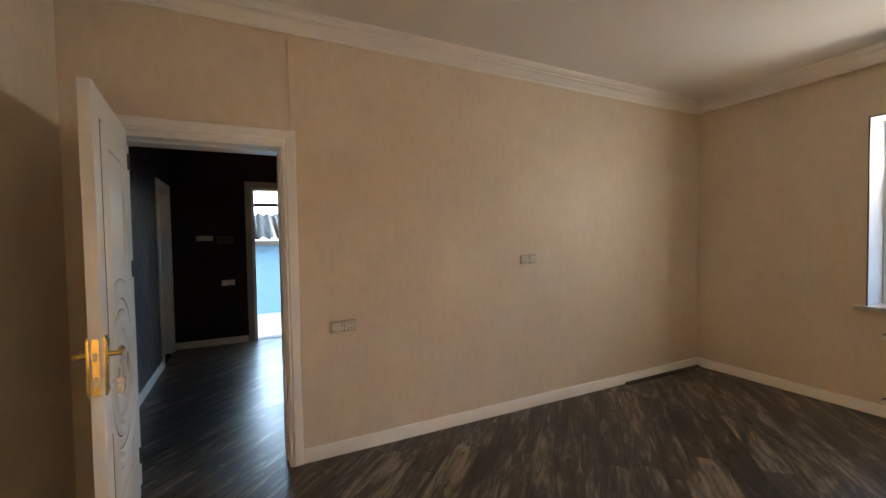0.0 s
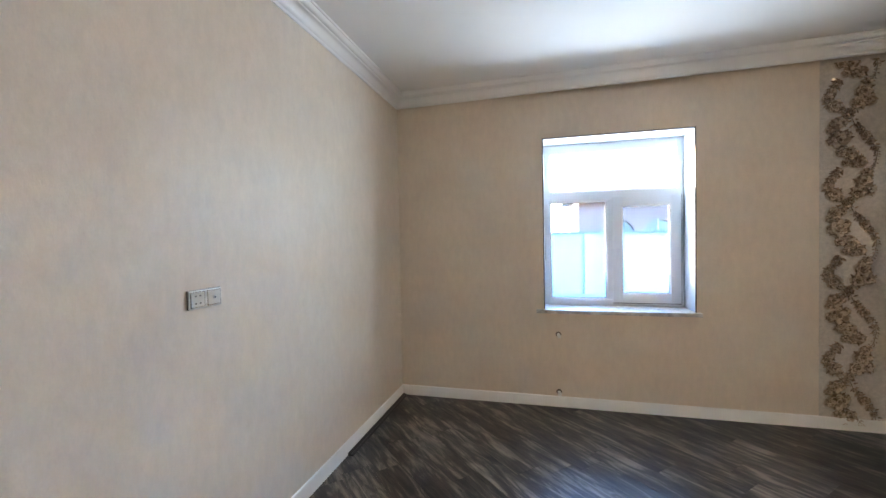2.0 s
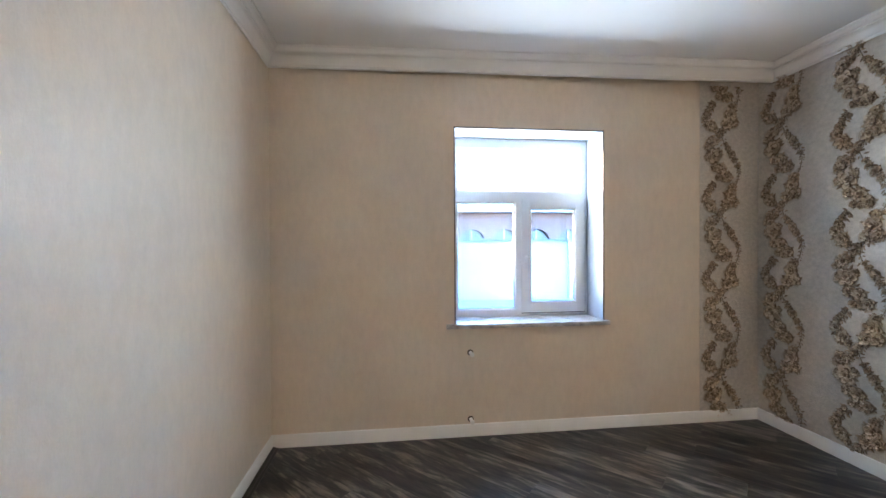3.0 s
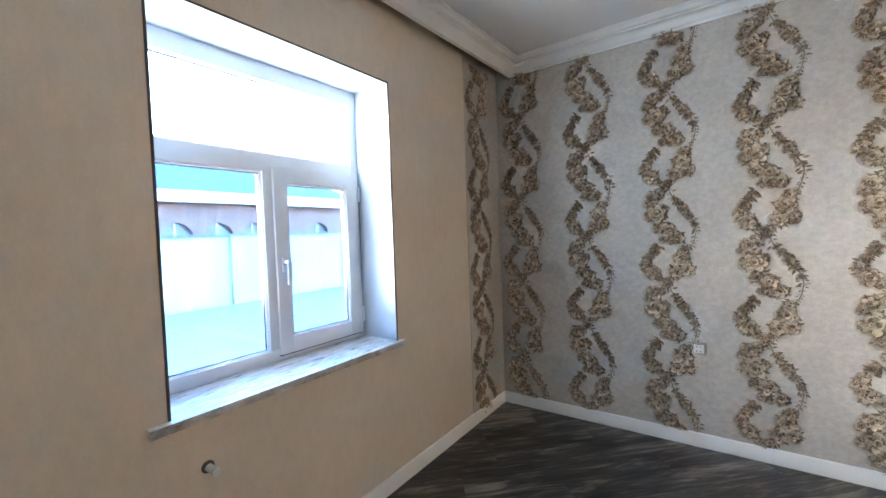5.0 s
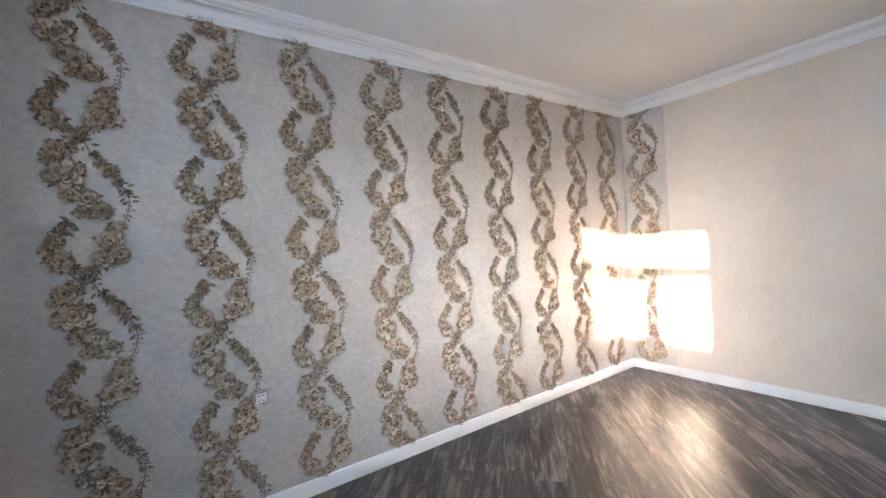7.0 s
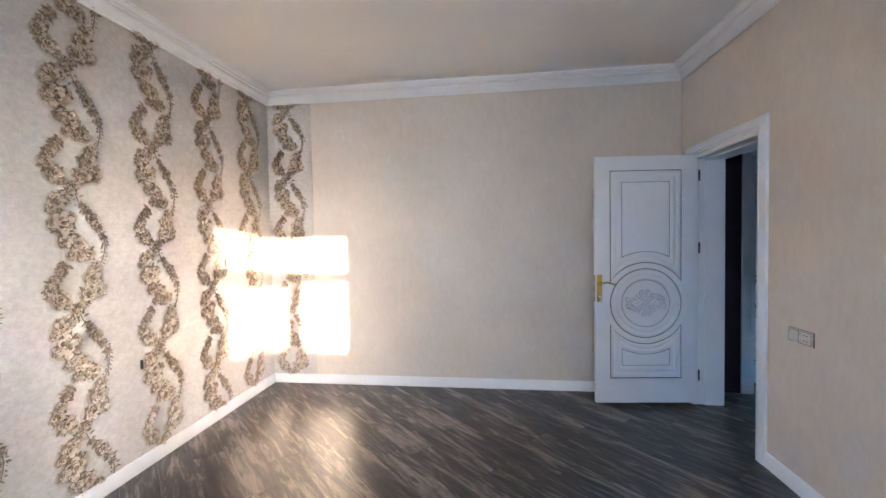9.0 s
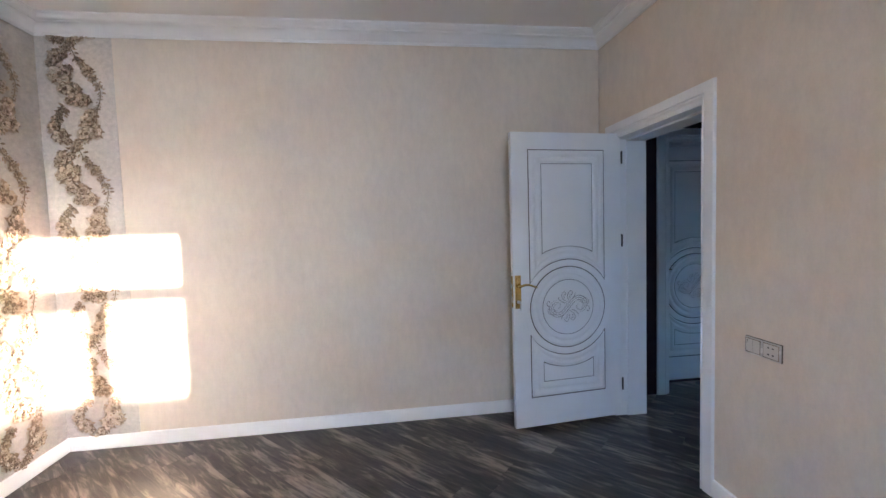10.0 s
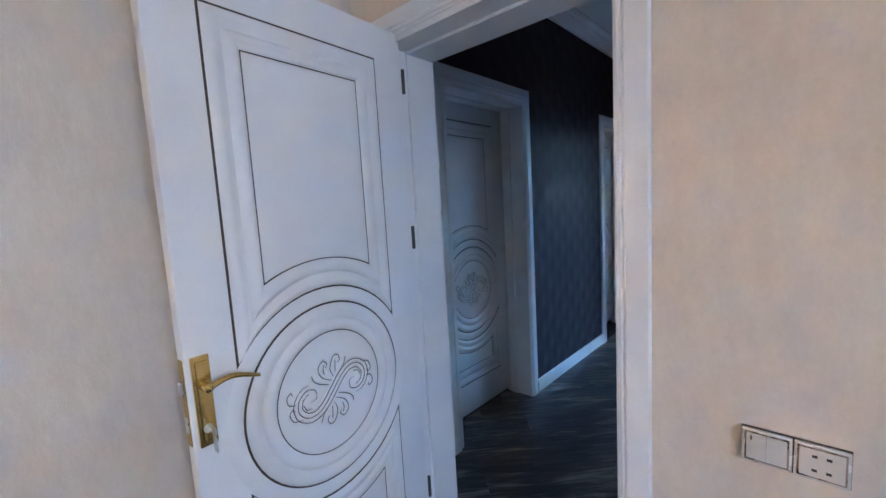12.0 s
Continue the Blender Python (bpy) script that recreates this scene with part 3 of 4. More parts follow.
def door_leaf(door):
    """The leaf with its relief, medallion, lock and hinges under the door's empty; the hinge edge at y = 0, the face at x = 0."""
    leaf = part("leaf", boxes((-LEAF_T, 0, -LEAF_W, 0, LEAF_Z0, LEAF_Z1), bevel=0.003), "door", door, smooth=True)
    up_o, up_i = contour(0.288, 1.992, 0.342), contour(0.194, 1.898, 0.433)
    lo_o, lo_i = contour(0.288, 0.262, 0.342), contour(0.194, 0.368, 0.428)
    relief = [(0.0, 0.0), (0.04, 0.003), (0.10, 0.010), (0.22, 0.014), (0.36, 0.010), (0.46, 0.004), (0.52, 0.003), (0.56, 0.007), (0.66, 0.013), (0.82, 0.012), (0.94, 0.005), (1.0, 0.0)]
    groove = [(-0.042, 0.0), (-0.028, 0.0012), (0.016, 0.0017), (0.032, 0.0017)]
    for o, i in ((up_o, up_i), (lo_o, lo_i), (circle(0.288), circle(0.196))):
        part("moulding", loft(o, i, relief), "door", leaf, smooth=True)
        part("patina_line", loft(o, i, groove), "patina", leaf, "thin brown patina line")
        part("patina_line", loft(o, i, [(s + 0.985, h) for s, h in groove]), "patina", leaf, "thin brown patina line")
    part("moulding", loft(circle(0.338), circle(0.292), [(0, 0), (0.2, 0.003), (0.6, 0.005), (0.9, 0.003), (1, 0.0)]), "door", leaf, smooth=True)
    for k, mat, x in ((0.0058, "door", 0.0), (0.0017, "patina", 0.0036)):
        bm = bmesh.new()
        for ln in ornament_lines():
            tube(bm, [(YC + a, RC + 0.005 + b) for a, b in ln], k, x=x)
        part("ornament", bm, mat, leaf, "carved scroll ornament" if mat == "door" else "brown patina in the carved scrolls", smooth="all")
    for side, s in ((0.0, 1), (-LEAF_T, -1)):
        px = lambda d: side + s * d
        lo, hi = sorted((px(0.0), px(0.009)))
        plate = part("handle_plate", boxes((lo, hi, -0.826, -0.784, 0.905, 1.135), bevel=0.003), "gold", leaf, "brass lock plate", smooth=True)
        lo, hi = sorted((px(0.008), px(0.013)))
        part("raised_panel", boxes((lo, hi, -0.8185, -0.7915, 0.918, 1.122), bevel=0.003), "gold", plate, smooth=True)
        bm = cyl(bmesh.new(), (px(0.005), -0.806, 1.062), (px(0.045), -0.806, 1.062), 0.0105)
        bmesh.ops.create_uvsphere(bm, u_segments=12, v_segments=8, radius=0.0115, matrix=Matrix.Translation((px(0.045), -0.806, 1.062)))
        pts = [(px(0.045), -0.806 + 0.125 * t, 1.062 + 0.012 * math.sin(math.pi * t * 1.25) - 0.004 * t) for t in [i / 10 for i in range(11)]]
        for i, (p, q) in enumerate(zip(pts, pts[1:])):
            cyl(bm, p, q, 0.0085 - 0.00035 * i, 0.0085 - 0.00035 * (i + 1), seg=12)
        part("lever", bm, "gold", plate, "curved brass lever", smooth=True)
        bm = cyl(bmesh.new(), (px(0.006), -0.806, 0.952), (px(0.017), -0.806, 0.952), 0.011)
        part("keyhole", bm, "steel", plate, "steel lock cylinder", smooth=True)
    part("lock_face", boxes((-0.033, -0.010, -LEAF_W - 0.0025, -LEAF_W, 0.91, 1.13), bevel=0.001), "gold", leaf, "brass lock face on the edge")
    part("latch", boxes((-0.028, -0.015, -LEAF_W - 0.012, -LEAF_W - 0.0025, 1.045, 1.075), bevel=0.003), "steel", leaf, "steel latch")
    part("bolt", boxes((-0.028, -0.015, -LEAF_W - 0.005, -LEAF_W - 0.0025, 0.945, 0.985)), "steel", leaf, "steel bolt")
    for hz in (0.283, 1.347, 1.943):
        bm = cyl(bmesh.new(), (0.004, 0.009, hz - 0.045), (0.004, 0.009, hz + 0.045), 0.0065)
        for t in (-0.018, 0.018):
            cyl(bm, (0.004, 0.009, hz + t - 0.0015), (0.004, 0.009, hz + t + 0.0015), 0.0075)
        part("hinge", bm, "hinge", leaf, "dark steel barrel hinge", smooth=True)
    return leaf


DOOR_SWING = 5.05                               # degrees short of square to its wall
door_1 = thing("door_1", (-0.509, 2.7025, 0), "open white panelled door with brown patina lines", "door", kind="structure")
door_1.rotation_euler = (0, 0, radians(DOOR_SWING))
door_leaf(door_1)
bm = cyl(bmesh.new(), (0.010, -0.806, 0.952), (0.036, -0.806, 0.952), 0.0022)
bmesh.ops.create_cone(bm, cap_ends=True, segments=14, radius1=0.012, radius2=0.012, depth=0.003, matrix=pose(0.046, -0.806, 0.952, 90, 0, 0))
key = part("key", bm, "steel", door_1, "steel key in the lock")
bm = boxes((0.036, 0.056, -0.8070, -0.8045, 0.900, 0.938), bevel=0.0008)
cyl(bm, (0.046, -0.8058, 0.938), (0.046, -0.8058, 0.95), 0.0015, seg=6)
part("key_tag", bm, "steel", door_1, "small metal key tag")
door_2 = copy_thing(door_1, pose(-1.02, H1[1] - 0.022, 0))
door_2.name = "door_2"
tagged(door_2, "closed white panelled door in the dark hall", "door")
door_3 = copy_thing(door_1, pose(-1.02, H2[1] - 0.0, 0))
door_3.name = "door_3"
tagged(door_3, "closed white panelled door at the hall's end", "door")
for d in (door_2, door_3):
    for o in list(d.children):
        if o.name.startswith("key"):
            bpy.data.objects.remove(o)

CASING = [(0, 0), (0, 0.014), (0.003, 0.018), (0.055, 0.022), (0.060, 0.017), (0.064, 0.017), (0.067, 0.021), (0.074, 0.021), (0.077, 0.015), (0.084, 0.012), (0.084, 0)]


def door_frame(name, label, axis, face, out, u0, u1, top, depth, rebate):
    """Casing and lining of a doorway. u0, u1: outer edges of the casing; face: the wall's plane; out: +1 or -1, the way the casing faces; depth: through the wall."""
    f = thing(name, (0, 0, 0), label, "door frame", kind="structure")

    def at(u, v, w):
        return (u, face + out * w, v) if axis == "y" else (face + out * w, u, v)
    up = (0, out, 0) if axis == "y" else (out, 0, 0)

    def vec(u, v):
        return (u, 0, v) if axis == "y" else (0, u, v)
    part("casing", sweep(bmesh.new(), [(at(u0, 0, 0), vec(1, 0), up), (at(u0, top, 0), vec(1, -1), up)], CASING), "door", f, smooth=True)
    part("casing", sweep(bmesh.new(), [(at(u0, top, 0), vec(1, -1), up), (at(u1, top, 0), vec(-1, -1), up)], CASING), "door", f, smooth=True)
    part("casing", sweep(bmesh.new(), [(at(u1, top, 0), vec(-1, -1), up), (at(u1, 0, 0), vec(-1, 0), up)], CASING), "door", f, smooth=True)

    def slab(a, b, c, d, w0, w1):
        w0, w1 = sorted((face + out * w0, face + out * w1))
        return (a, b, w0, w1, c, d) if axis == "y" else (w0, w1, a, b, c, d)
    i0, i1, it = u0 + 0.083, u1 - 0.083, top - 0.083
    part("jamb", boxes(slab(i0, i0 + 0.025, 0, it - 0.025, 0.008, -depth)), "door", f)
    part("jamb", boxes(slab(i1 - 0.003, i1 + 0.022, 0, it - 0.025, 0.008, -depth)), "door", f)
    part("head", boxes(slab(i0, i1 + 0.022, it - 0.025, it, 0.008, -depth)), "door", f)
    a, b = rebate
    part("stop", boxes(slab(i0 + 0.025, i0 + 0.037, 0, it - 0.037, a, b), slab(i1 - 0.015, i1 - 0.003, 0, it - 0.037, a, b), slab(i0 + 0.025, i1 - 0.003, it - 0.037, it - 0.025, a, b)), "door", f)
    return f


df = door_frame("door_frame_1", "white moulded door casing and lining", "y", YN, -1, -0.668, 0.371, 2.191, 0.235, (-0.085, -0.235))
part("strike_plate", boxes((0.2825, 0.2848, 2.705, 2.727, 0.93, 1.09)), "steel", df, "steel strike plate")
door_frame("door_frame_2", "white casing around the doorway seen from the hall", "y", YH, 1, -0.668, 0.371, 2.191, 0.002, (-0.001, -0.0015))
door_frame("door_frame_3", "white casing of the closed hall door", "x", HW, 1, 3.226, 4.216, 2.228, 0.2, (-0.10, -0.168))
door_frame("door_frame_4", "white casing of the second hall door", "x", HW, 1, 5.515, 6.385, 2.228, 0.2, (-0.10, -0.168))

# ---- hall ----
fd = thing("door_4", (0, 0, 0), "open front doorway with a dark transom bar", "door", kind="structure")
part("door_frame", boxes((FRONT[0], FRONT[0] + 0.045, HN + 0.02, HN + 0.10, 0, FRONT[3]), (FRONT[1] - 0.045, FRONT[1], HN + 0.02, HN + 0.10, 0, FRONT[3]), (FRONT[0] + 0.045, FRONT[1] - 0.045, HN + 0.02, HN + 0.10, FRONT[3] - 0.045, FRONT[3]), bevel=0.003), "trim", fd)
part("transom_bar", boxes((FRONT[0] + 0.045, FRONT[1] - 0.045, HN + 0.03, HN + 0.09, 1.985, 2.03), bevel=0.003), "gasket", fd, "dark transom bar")
part("threshold", boxes((FRONT[0], FRONT[1], HN - 0.01, HN + 0.25, -0.012, 0.018), bevel=0.004), "gasket", fd, "dark threshold strip")
part("casing", boxes((FRONT[0] - 0.075, FRONT[0] + 0.004, HN - 0.018, HN - 0.0005, 0, FRONT[3] + 0.075), (FRONT[0] + 0.004, FRONT[1] + 0.075, HN - 0.018, HN - 0.0005, FRONT[3], FRONT[3] + 0.075), bevel=0.003), "hallcasing", fd)
box_p = thing("fuse_box", (-0.45, HN, 1.525), "small grey fuse box on the dark hall wall", "fuse box")
part("case", boxes((-0.10, 0.10, -0.03, 0, -0.035, 0.035), bevel=0.004), "hallcasing", box_p, smooth=True)
part("cover", boxes((-0.085, 0.085, -0.036, -0.0305, -0.024, 0.024), bevel=0.002), "hallcasing", box_p)
black_p = thing("wall_panel", (-0.20, HN, 1.505), "small black panel beside the fuse box", "wall panel")
part("case", boxes((-0.105, 0.105, -0.022, 0, -0.055, 0.055), bevel=0.004), "black", black_p, smooth=True)
part("cover", boxes((-0.094, 0.094, -0.026, -0.0225, -0.045, 0.045), bevel=0.0015), "black", black_p)
lamp = thing("ceiling_spotlight", (0.31, 6.25, ZC), "small lit recessed ceiling spotlight", "ceiling light")
bm = cyl(bmesh.new(), (0, 0, -0.034), (0, 0, 0), 0.05, 0.05, 24)
part("ring", bm, "trim", lamp, smooth=True)
bm = cyl(bmesh.new(), (0, 0, -0.040), (0, 0, -0.0345), 0.034, 0.036, 20)
part("bulb", bm, "bulb", lamp, "warm glowing bulb")


# ---- switches and sockets ----
def outlet(name, label, category, at, turn, units, mat, w=0.084, h=0.076):
    """Wall plates side by side; local x along the wall, y out of it. units: 'switch', 'socket' or 'tv'."""
    o = thing(name, at, label, category)
    o.rotation_euler = (0, 0, radians(turn))
    n = len(units)
    for i, unit in enumerate(units):
        x = (i - (n - 1) / 2) * (w + 0.001)
        # dark backplate a hair wider: joint between plates, and their shadow line drawn in
        part("backing", boxes((x - w / 2 - 0.0005, x + w / 2 + 0.0005, -0.004, 0, -h / 2 - 0.001, h / 2 + 0.001)), "edge", o, "dark backplate, the gap between plates and a drawn shadow line around them")
        ring = (x - w / 2 + 0.0058, x + w / 2 - 0.0058, -0.0132, -0.0100, -h / 2 + 0.0058, h / 2 - 0.0058)
        fr = part("frame", boxes((x - w / 2, x + w / 2, -0.012, -0.0045, -h / 2, h / 2), bevel=0.0050), "plate_frame" if mat.startswith("plate") else mat, o, smooth=True)
        part("ring", boxes(ring, bevel=0.0012), "bezel", fr, "thin dark metal ring")
        bm = boxes((x - w / 2 + 0.0092, x + w / 2 - 0.0092, -0.0142, -0.0118, -h / 2 + 0.0092, h / 2 - 0.0092), bevel=0.001)
        if unit == "switch":
            part("rocker", bm, mat, fr, smooth=True)
            part("split", boxes((x - 0.0003, x + 0.0003, -0.01435, -0.0138, -h / 2 + 0.0105, h / 2 - 0.0105)), "bezel", fr, "thin line between the two rockers")
            part("indicator", boxes((x - 0.028, x - 0.025, -0.0145, -0.0136, 0.014, 0.024)), "black", fr)
        else:
            part("insert", bm, mat, fr, smooth=True)
            if unit == "socket":
                slots = [(sx, sz) for sx in (-0.011, 0.011) for sz in (-0.015, 0.015)]
                for sx, sz in slots:
                    part("slot", boxes((x + sx - 0.0042, x + sx + 0.0042, -0.0148, -0.0136, sz - 0.0028, sz + 0.0028)), "black", fr)
            else:
                part("jack", cyl(bmesh.new(), (x, -0.0135, 0), (x, -0.018, 0), 0.007), "steel", fr)
                part("slot", cyl(bmesh.new(), (x, -0.018, 0), (x, -0.0186, 0), 0.004), "black", fr)
    return o


outlet("switch_and_socket", "champagne light switch and socket beside the doorway", "wall switch", (0.649, YN, 0.895), 0, ["switch", "socket"], "plate", w=0.088, h=0.078)
outlet("socket_and_aerial", "champagne double plate with socket and aerial jack", "wall socket", (2.226, YN, 1.291), 0, ["socket", "tv"], "plate", w=0.082, h=0.076)
outlet("wall_socket", "pale single socket on the rose wallpaper", "wall socket", (3.100, YS, 0.678), 180, ["socket"], "plate_white", w=0.078, h=0.078)
outlet("wall_switch", "grey light switch and socket on the dark hall wall", "wall switch", (-0.18, HN, 0.89), 0, ["switch", "socket"], "hallcasing")
bm = boxes((-0.010, 0.010, 0, 0.004, -0.030, 0.030), bevel=0.002)
tagged(link("cable_outlet", bm, "black"), "small dark cable outlet in the wallpaper", "cable outlet").location = (0.766, YS, 0.688)
for z in (0.657, 0.145):
    p = thing("radiator_pipe", (XE, 1.222, z), "capped white radiator pipe stub in the wall", "pipe", "radiator pipe stubs")
    bm = cyl(bmesh.new(), (0, 0, 0), (-0.007, 0, 0), 0.024, 0.021, 20)
    part("collar", bm, "edge", p, "dark gap around the pipe", smooth=True)
    bm = cyl(bmesh.new(), (-0.007, 0, 0), (-0.045, -0.004, -0.004), 0.014, 0.013, 16)
    part("pipe", bm, "trim", p, smooth=True)
    bm = cyl(bmesh.new(), (-0.045, -0.004, -0.004), (-0.06, -0.005, -0.005), 0.017, 0.016, 12)
    part("cap", bm, "plate_white", p, smooth=True)

strip = thing("floor_trim_strip", (3.385, YN - 0.016, 0.0145), "dark wooden trim strip lying along the baseboard", "trim strip")
part("strip", sweep(bmesh.new(), [((0, 0, 0), (0, -1, 0), (0, 0, 1)), ((1.13, 0, 0), (0, -1, 0), (0, 0, 1))], [(0.001, 0), (0.001, 0.018), (0.006, 0.020), (0.020, 0.014), (0.022, 0.010), (0.030, 0.012), (0.038, 0.009), (0.042, 0.004), (0.042, 0)]), "darkwood", strip)

# ---- outdoors ----
ground = structure("ground", boxes((-80, 120, -80, 80, -0.6, -0.3)), "concrete", "pale concrete yard", "ground")
pavement = structure("pavement", boxes((4.92, 14.06, -26, 9, -0.3, -0.27)), "paving", "pale concrete paving between the house and the boundary wall", "pavement")
yard_wall = tagged(thing("yard_wall"), "pale rendered boundary wall with a coping", "wall")
part("wall", boxes((14.2, 14.4, -26, 2.3, -0.3, 1.60)), "render", yard_wall)
part("coping", boxes((14.12, 14.48, -26, 2.3, 1.60, 1.68), bevel=0.01), "concrete", yard_wall)
for py in range(-24, 1, 4):
    part("pier", boxes((14.08, 14.2, py - 0.2, py + 0.2, -0.3, 1.60), bevel=0.01), "render", yard_wall)

# assumed block; its height is set to cut the low sun at the window's foot
annex = thing("annex", (14.1, 0, -0.3), "assumed low pale rendered annex beside the boundary wall, blocking the lowest sun", "annex")
part("wall", boxes((0, 4.0, 2.3, 9, 0, 2.72)), "render", annex)
part("coping", boxes((-0.06, 4.06, 2.3, 9.06, 2.72, 2.80), bevel=0.01), "concrete", annex)

house = thing("neighbour_house", (22, 0, -0.3), "red brick house with arched windows and a hipped metal roof", "house")
ARCHES = [(c - 0.65, c + 0.65) for c in (-2.1, -3.85, -5.6, -7.35, -9.05, -12.9)]
HY0, HY1, HZ = -15.0, -0.2, 3.95
bm = bmesh.new()
us = [HY0, *[v for a in sorted(ARCHES) for v in a], HY1]
for i in range(0, len(us), 2):
    box(bm, 0, 0.3, us[i], us[i + 1], 0, HZ)
for a, b in ARCHES:
    box(bm, 0, 0.3, a, b, 0, 0.9)
    n, r, c = 14, 0.65, (a + b) / 2
    top = [(c - r * math.cos(math.pi * k / n), 1.95 + r * math.sin(math.pi * k / n)) for k in range(n + 1)]
    for (p, q), (s, t) in zip(top, top[1:]):
        f = [bm.verts.new(v) for v in ((0, p, q), (0, s, t), (0, s, HZ), (0, p, HZ))]
        bm.faces.new(f)
        f = [bm.verts.new(v) for v in ((0, p, q), (0, s, t), (0.3, s, t), (0.3, p, q))]
        bm.faces.new(f)
part("wall", bm, "brick", house)
part("wall", boxes((0.3, 8.3, HY0, HY0 + 0.3, 0, HZ), (0.3, 8.3, HY1 - 0.3, HY1, 0, HZ), (8.0, 8.3, HY0 + 0.3, HY1 - 0.3, 0, HZ)), "brick", house)
for a, b in ARCHES:
    w = part("window", boxes((0.2, 0.26, a, a + 0.07, 0.9, 1.95), (0.2, 0.26, b - 0.07, b, 0.9, 1.95), (0.2, 0.26, (a + b) / 2 - 0.04, (a + b) / 2 + 0.04, 0.9, 2.6), (0.2, 0.26, a, b, 1.91, 1.98)), "pvc", house)
    part("pane", boxes((0.265, 0.275, a - 0.05, b + 0.05, 0.85, 2.7)), "darkglass", w)
bm = bmesh.new()
o = 0.6
vs = [bm.verts.new(v) for v in ((-o, HY0 - o, HZ), (-o, HY1 + o, HZ), (8.3 + o, HY1 + o, HZ), (8.3 + o, HY0 - o, HZ), (4.15, HY0 + 4.4, HZ + 2.7), (4.15, HY1 - 4.4, HZ + 2.7))]
for f in ((0, 1, 5, 4), (1, 2, 5), (2, 3, 4, 5), (3, 0, 4), (0, 3, 2, 1)):
    bm.faces.new([vs[i] for i in f])
roof = part("roof", bm, "roof", house)
part("eaves", boxes((-o - 0.02, -o + 0.1, HY0 - o, HY1 + o, HZ - 0.50, HZ - 0.005)), "trim", house, "deep white fascia under the roof edge")

# slab added and run far out to keep sky light from the hall
eaves = structure("eaves", boxes((-3, 4, HN + 0.25, HN + 2.3, 2.50, 2.64)), "trim", "white eaves over the front doorway, run deep to shade the hall", "eaves")
shed = thing("shed", (0, 10.6, -0.3), "low light blue shed with a corrugated roof", "shed")
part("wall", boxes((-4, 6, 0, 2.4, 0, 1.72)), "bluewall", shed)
bm = bmesh.new()
n = 140
rows_ = []
# dark strip drawn in as the shadow below the corrugated edge
part("fascia", boxes((-4.2, 6.2, -0.33, -0.29, 1.66, 1.765)), "darkwood", shed, "dark strip put in as the shadow under the roof edge")
for yy, zz in ((-0.35, 1.82), (2.6, 2.55)):
    rows_.append([bm.verts.new((-4.2 + 10.4 * i / n, yy, zz + 0.045 * math.sin(2 * math.pi * i * 10.4 / n / 0.24))) for i in range(n + 1)])
for i in range(n):
    bm.faces.new((rows_[0][i], rows_[0][i + 1], rows_[1][i + 1], rows_[1][i]))
bmesh.ops.solidify(bm, geom=bm.faces[:], thickness=0.012)
part("roof", bm, "roof", shed, "corrugated sheet roof", smooth="all")
back = thing("neighbour_wall", (0, 16, -0.3), "tall pale rendered wall behind the shed", "wall")
part("wall", boxes((-14, 12, 0, 0.3, 0, 3.6)), "render", back)
part("coping", boxes((-14, 12, -0.06, 0.36, 3.6, 3.7), bevel=0.01), "concrete", back)


# ---- rose wallpaper ----
rng = random.Random(11)
PERIOD = 0.66


layer = itertools.count()


def shade(bm, u, v, r, mat, base):
    """The soft printed shade behind a flower: an uneven patch, each on its own hair-thin layer."""
    h = base + 1.2e-6 * (next(layer) % 200)
    a0, n = rng.random() * 6.28, 11
    ring = [bm.verts.new((u + r * q * math.cos(a0 + 6.283 * i / n), v + r * q * math.sin(a0 + 6.283 * i / n), h)) for i in range(n) for q in (rng.uniform(0.85, 1.15),)]
    bm.faces.new(ring).material_index = mat


def rose(bm, u, v, r):
    """An embossed rose: overlapping rounds of cupped petals, pale with darker creases, about a curled heart. Materials: 0 light, 1 dark, 2 middle."""
    n = 12
    a0 = rng.random() * 6.28
    c = bm.verts.new((u, v, 0.0016))
    rim = [bm.verts.new((u + r * q * math.cos(a0 + 6.283 * i / n), v + r * q * math.sin(a0 + 6.283 * i / n), 0.0006)) for i in range(n) for q in (rng.uniform(0.92, 1.06),)]
    for i in range(n):
        bm.faces.new((c, rim[i], rim[(i + 1) % n])).material_index = 1
    for k, rad, base, lift in ((6, 1.0, 0.002, 0.011), (5, 0.70, 0.006, 0.011), (3, 0.40, 0.010, 0.010)):
        a1 = rng.random() * 6.28
        for i in range(k):
            a = a1 + 6.283 * i / k + rng.uniform(-0.2, 0.2)
            w = 5.6 / k
            rr = r * rad * rng.uniform(0.86, 1.12)
            tilt = rng.uniform(0.5, 1.3)
            ts = (-0.5, -0.28, 0.0, 0.28, 0.5)

            def row(qs, h):
                return [bm.verts.new((u + rr * q * math.cos(a + w * t), v + rr * q * math.sin(a + w * t), h + 0.0015 * t)) for t, q in zip(ts, qs)]
            root = row((0.40, 0.38, 0.36, 0.38, 0.40), base)
            body = row((0.58, 0.70, 0.74, 0.70, 0.58), base + lift * 0.25 * tilt)
            edge = row((0.74, 0.94, 1.04, 0.94, 0.74), base + lift * tilt)
            turn = row((0.79, 1.00, 1.11, 1.00, 0.79), base + lift * 0.6 * tilt)
            for r0, r1, mats in ((root, body, (1, 2, 2, 0)), (body, edge, (0, 0, 0, 0, 2)), (edge, turn, (0, 2, 2))):
                mat = rng.choice(mats)
                for j in range(4):
                    bm.faces.new((r0[j], r0[j + 1], r1[j + 1], r1[j])).material_index = mat


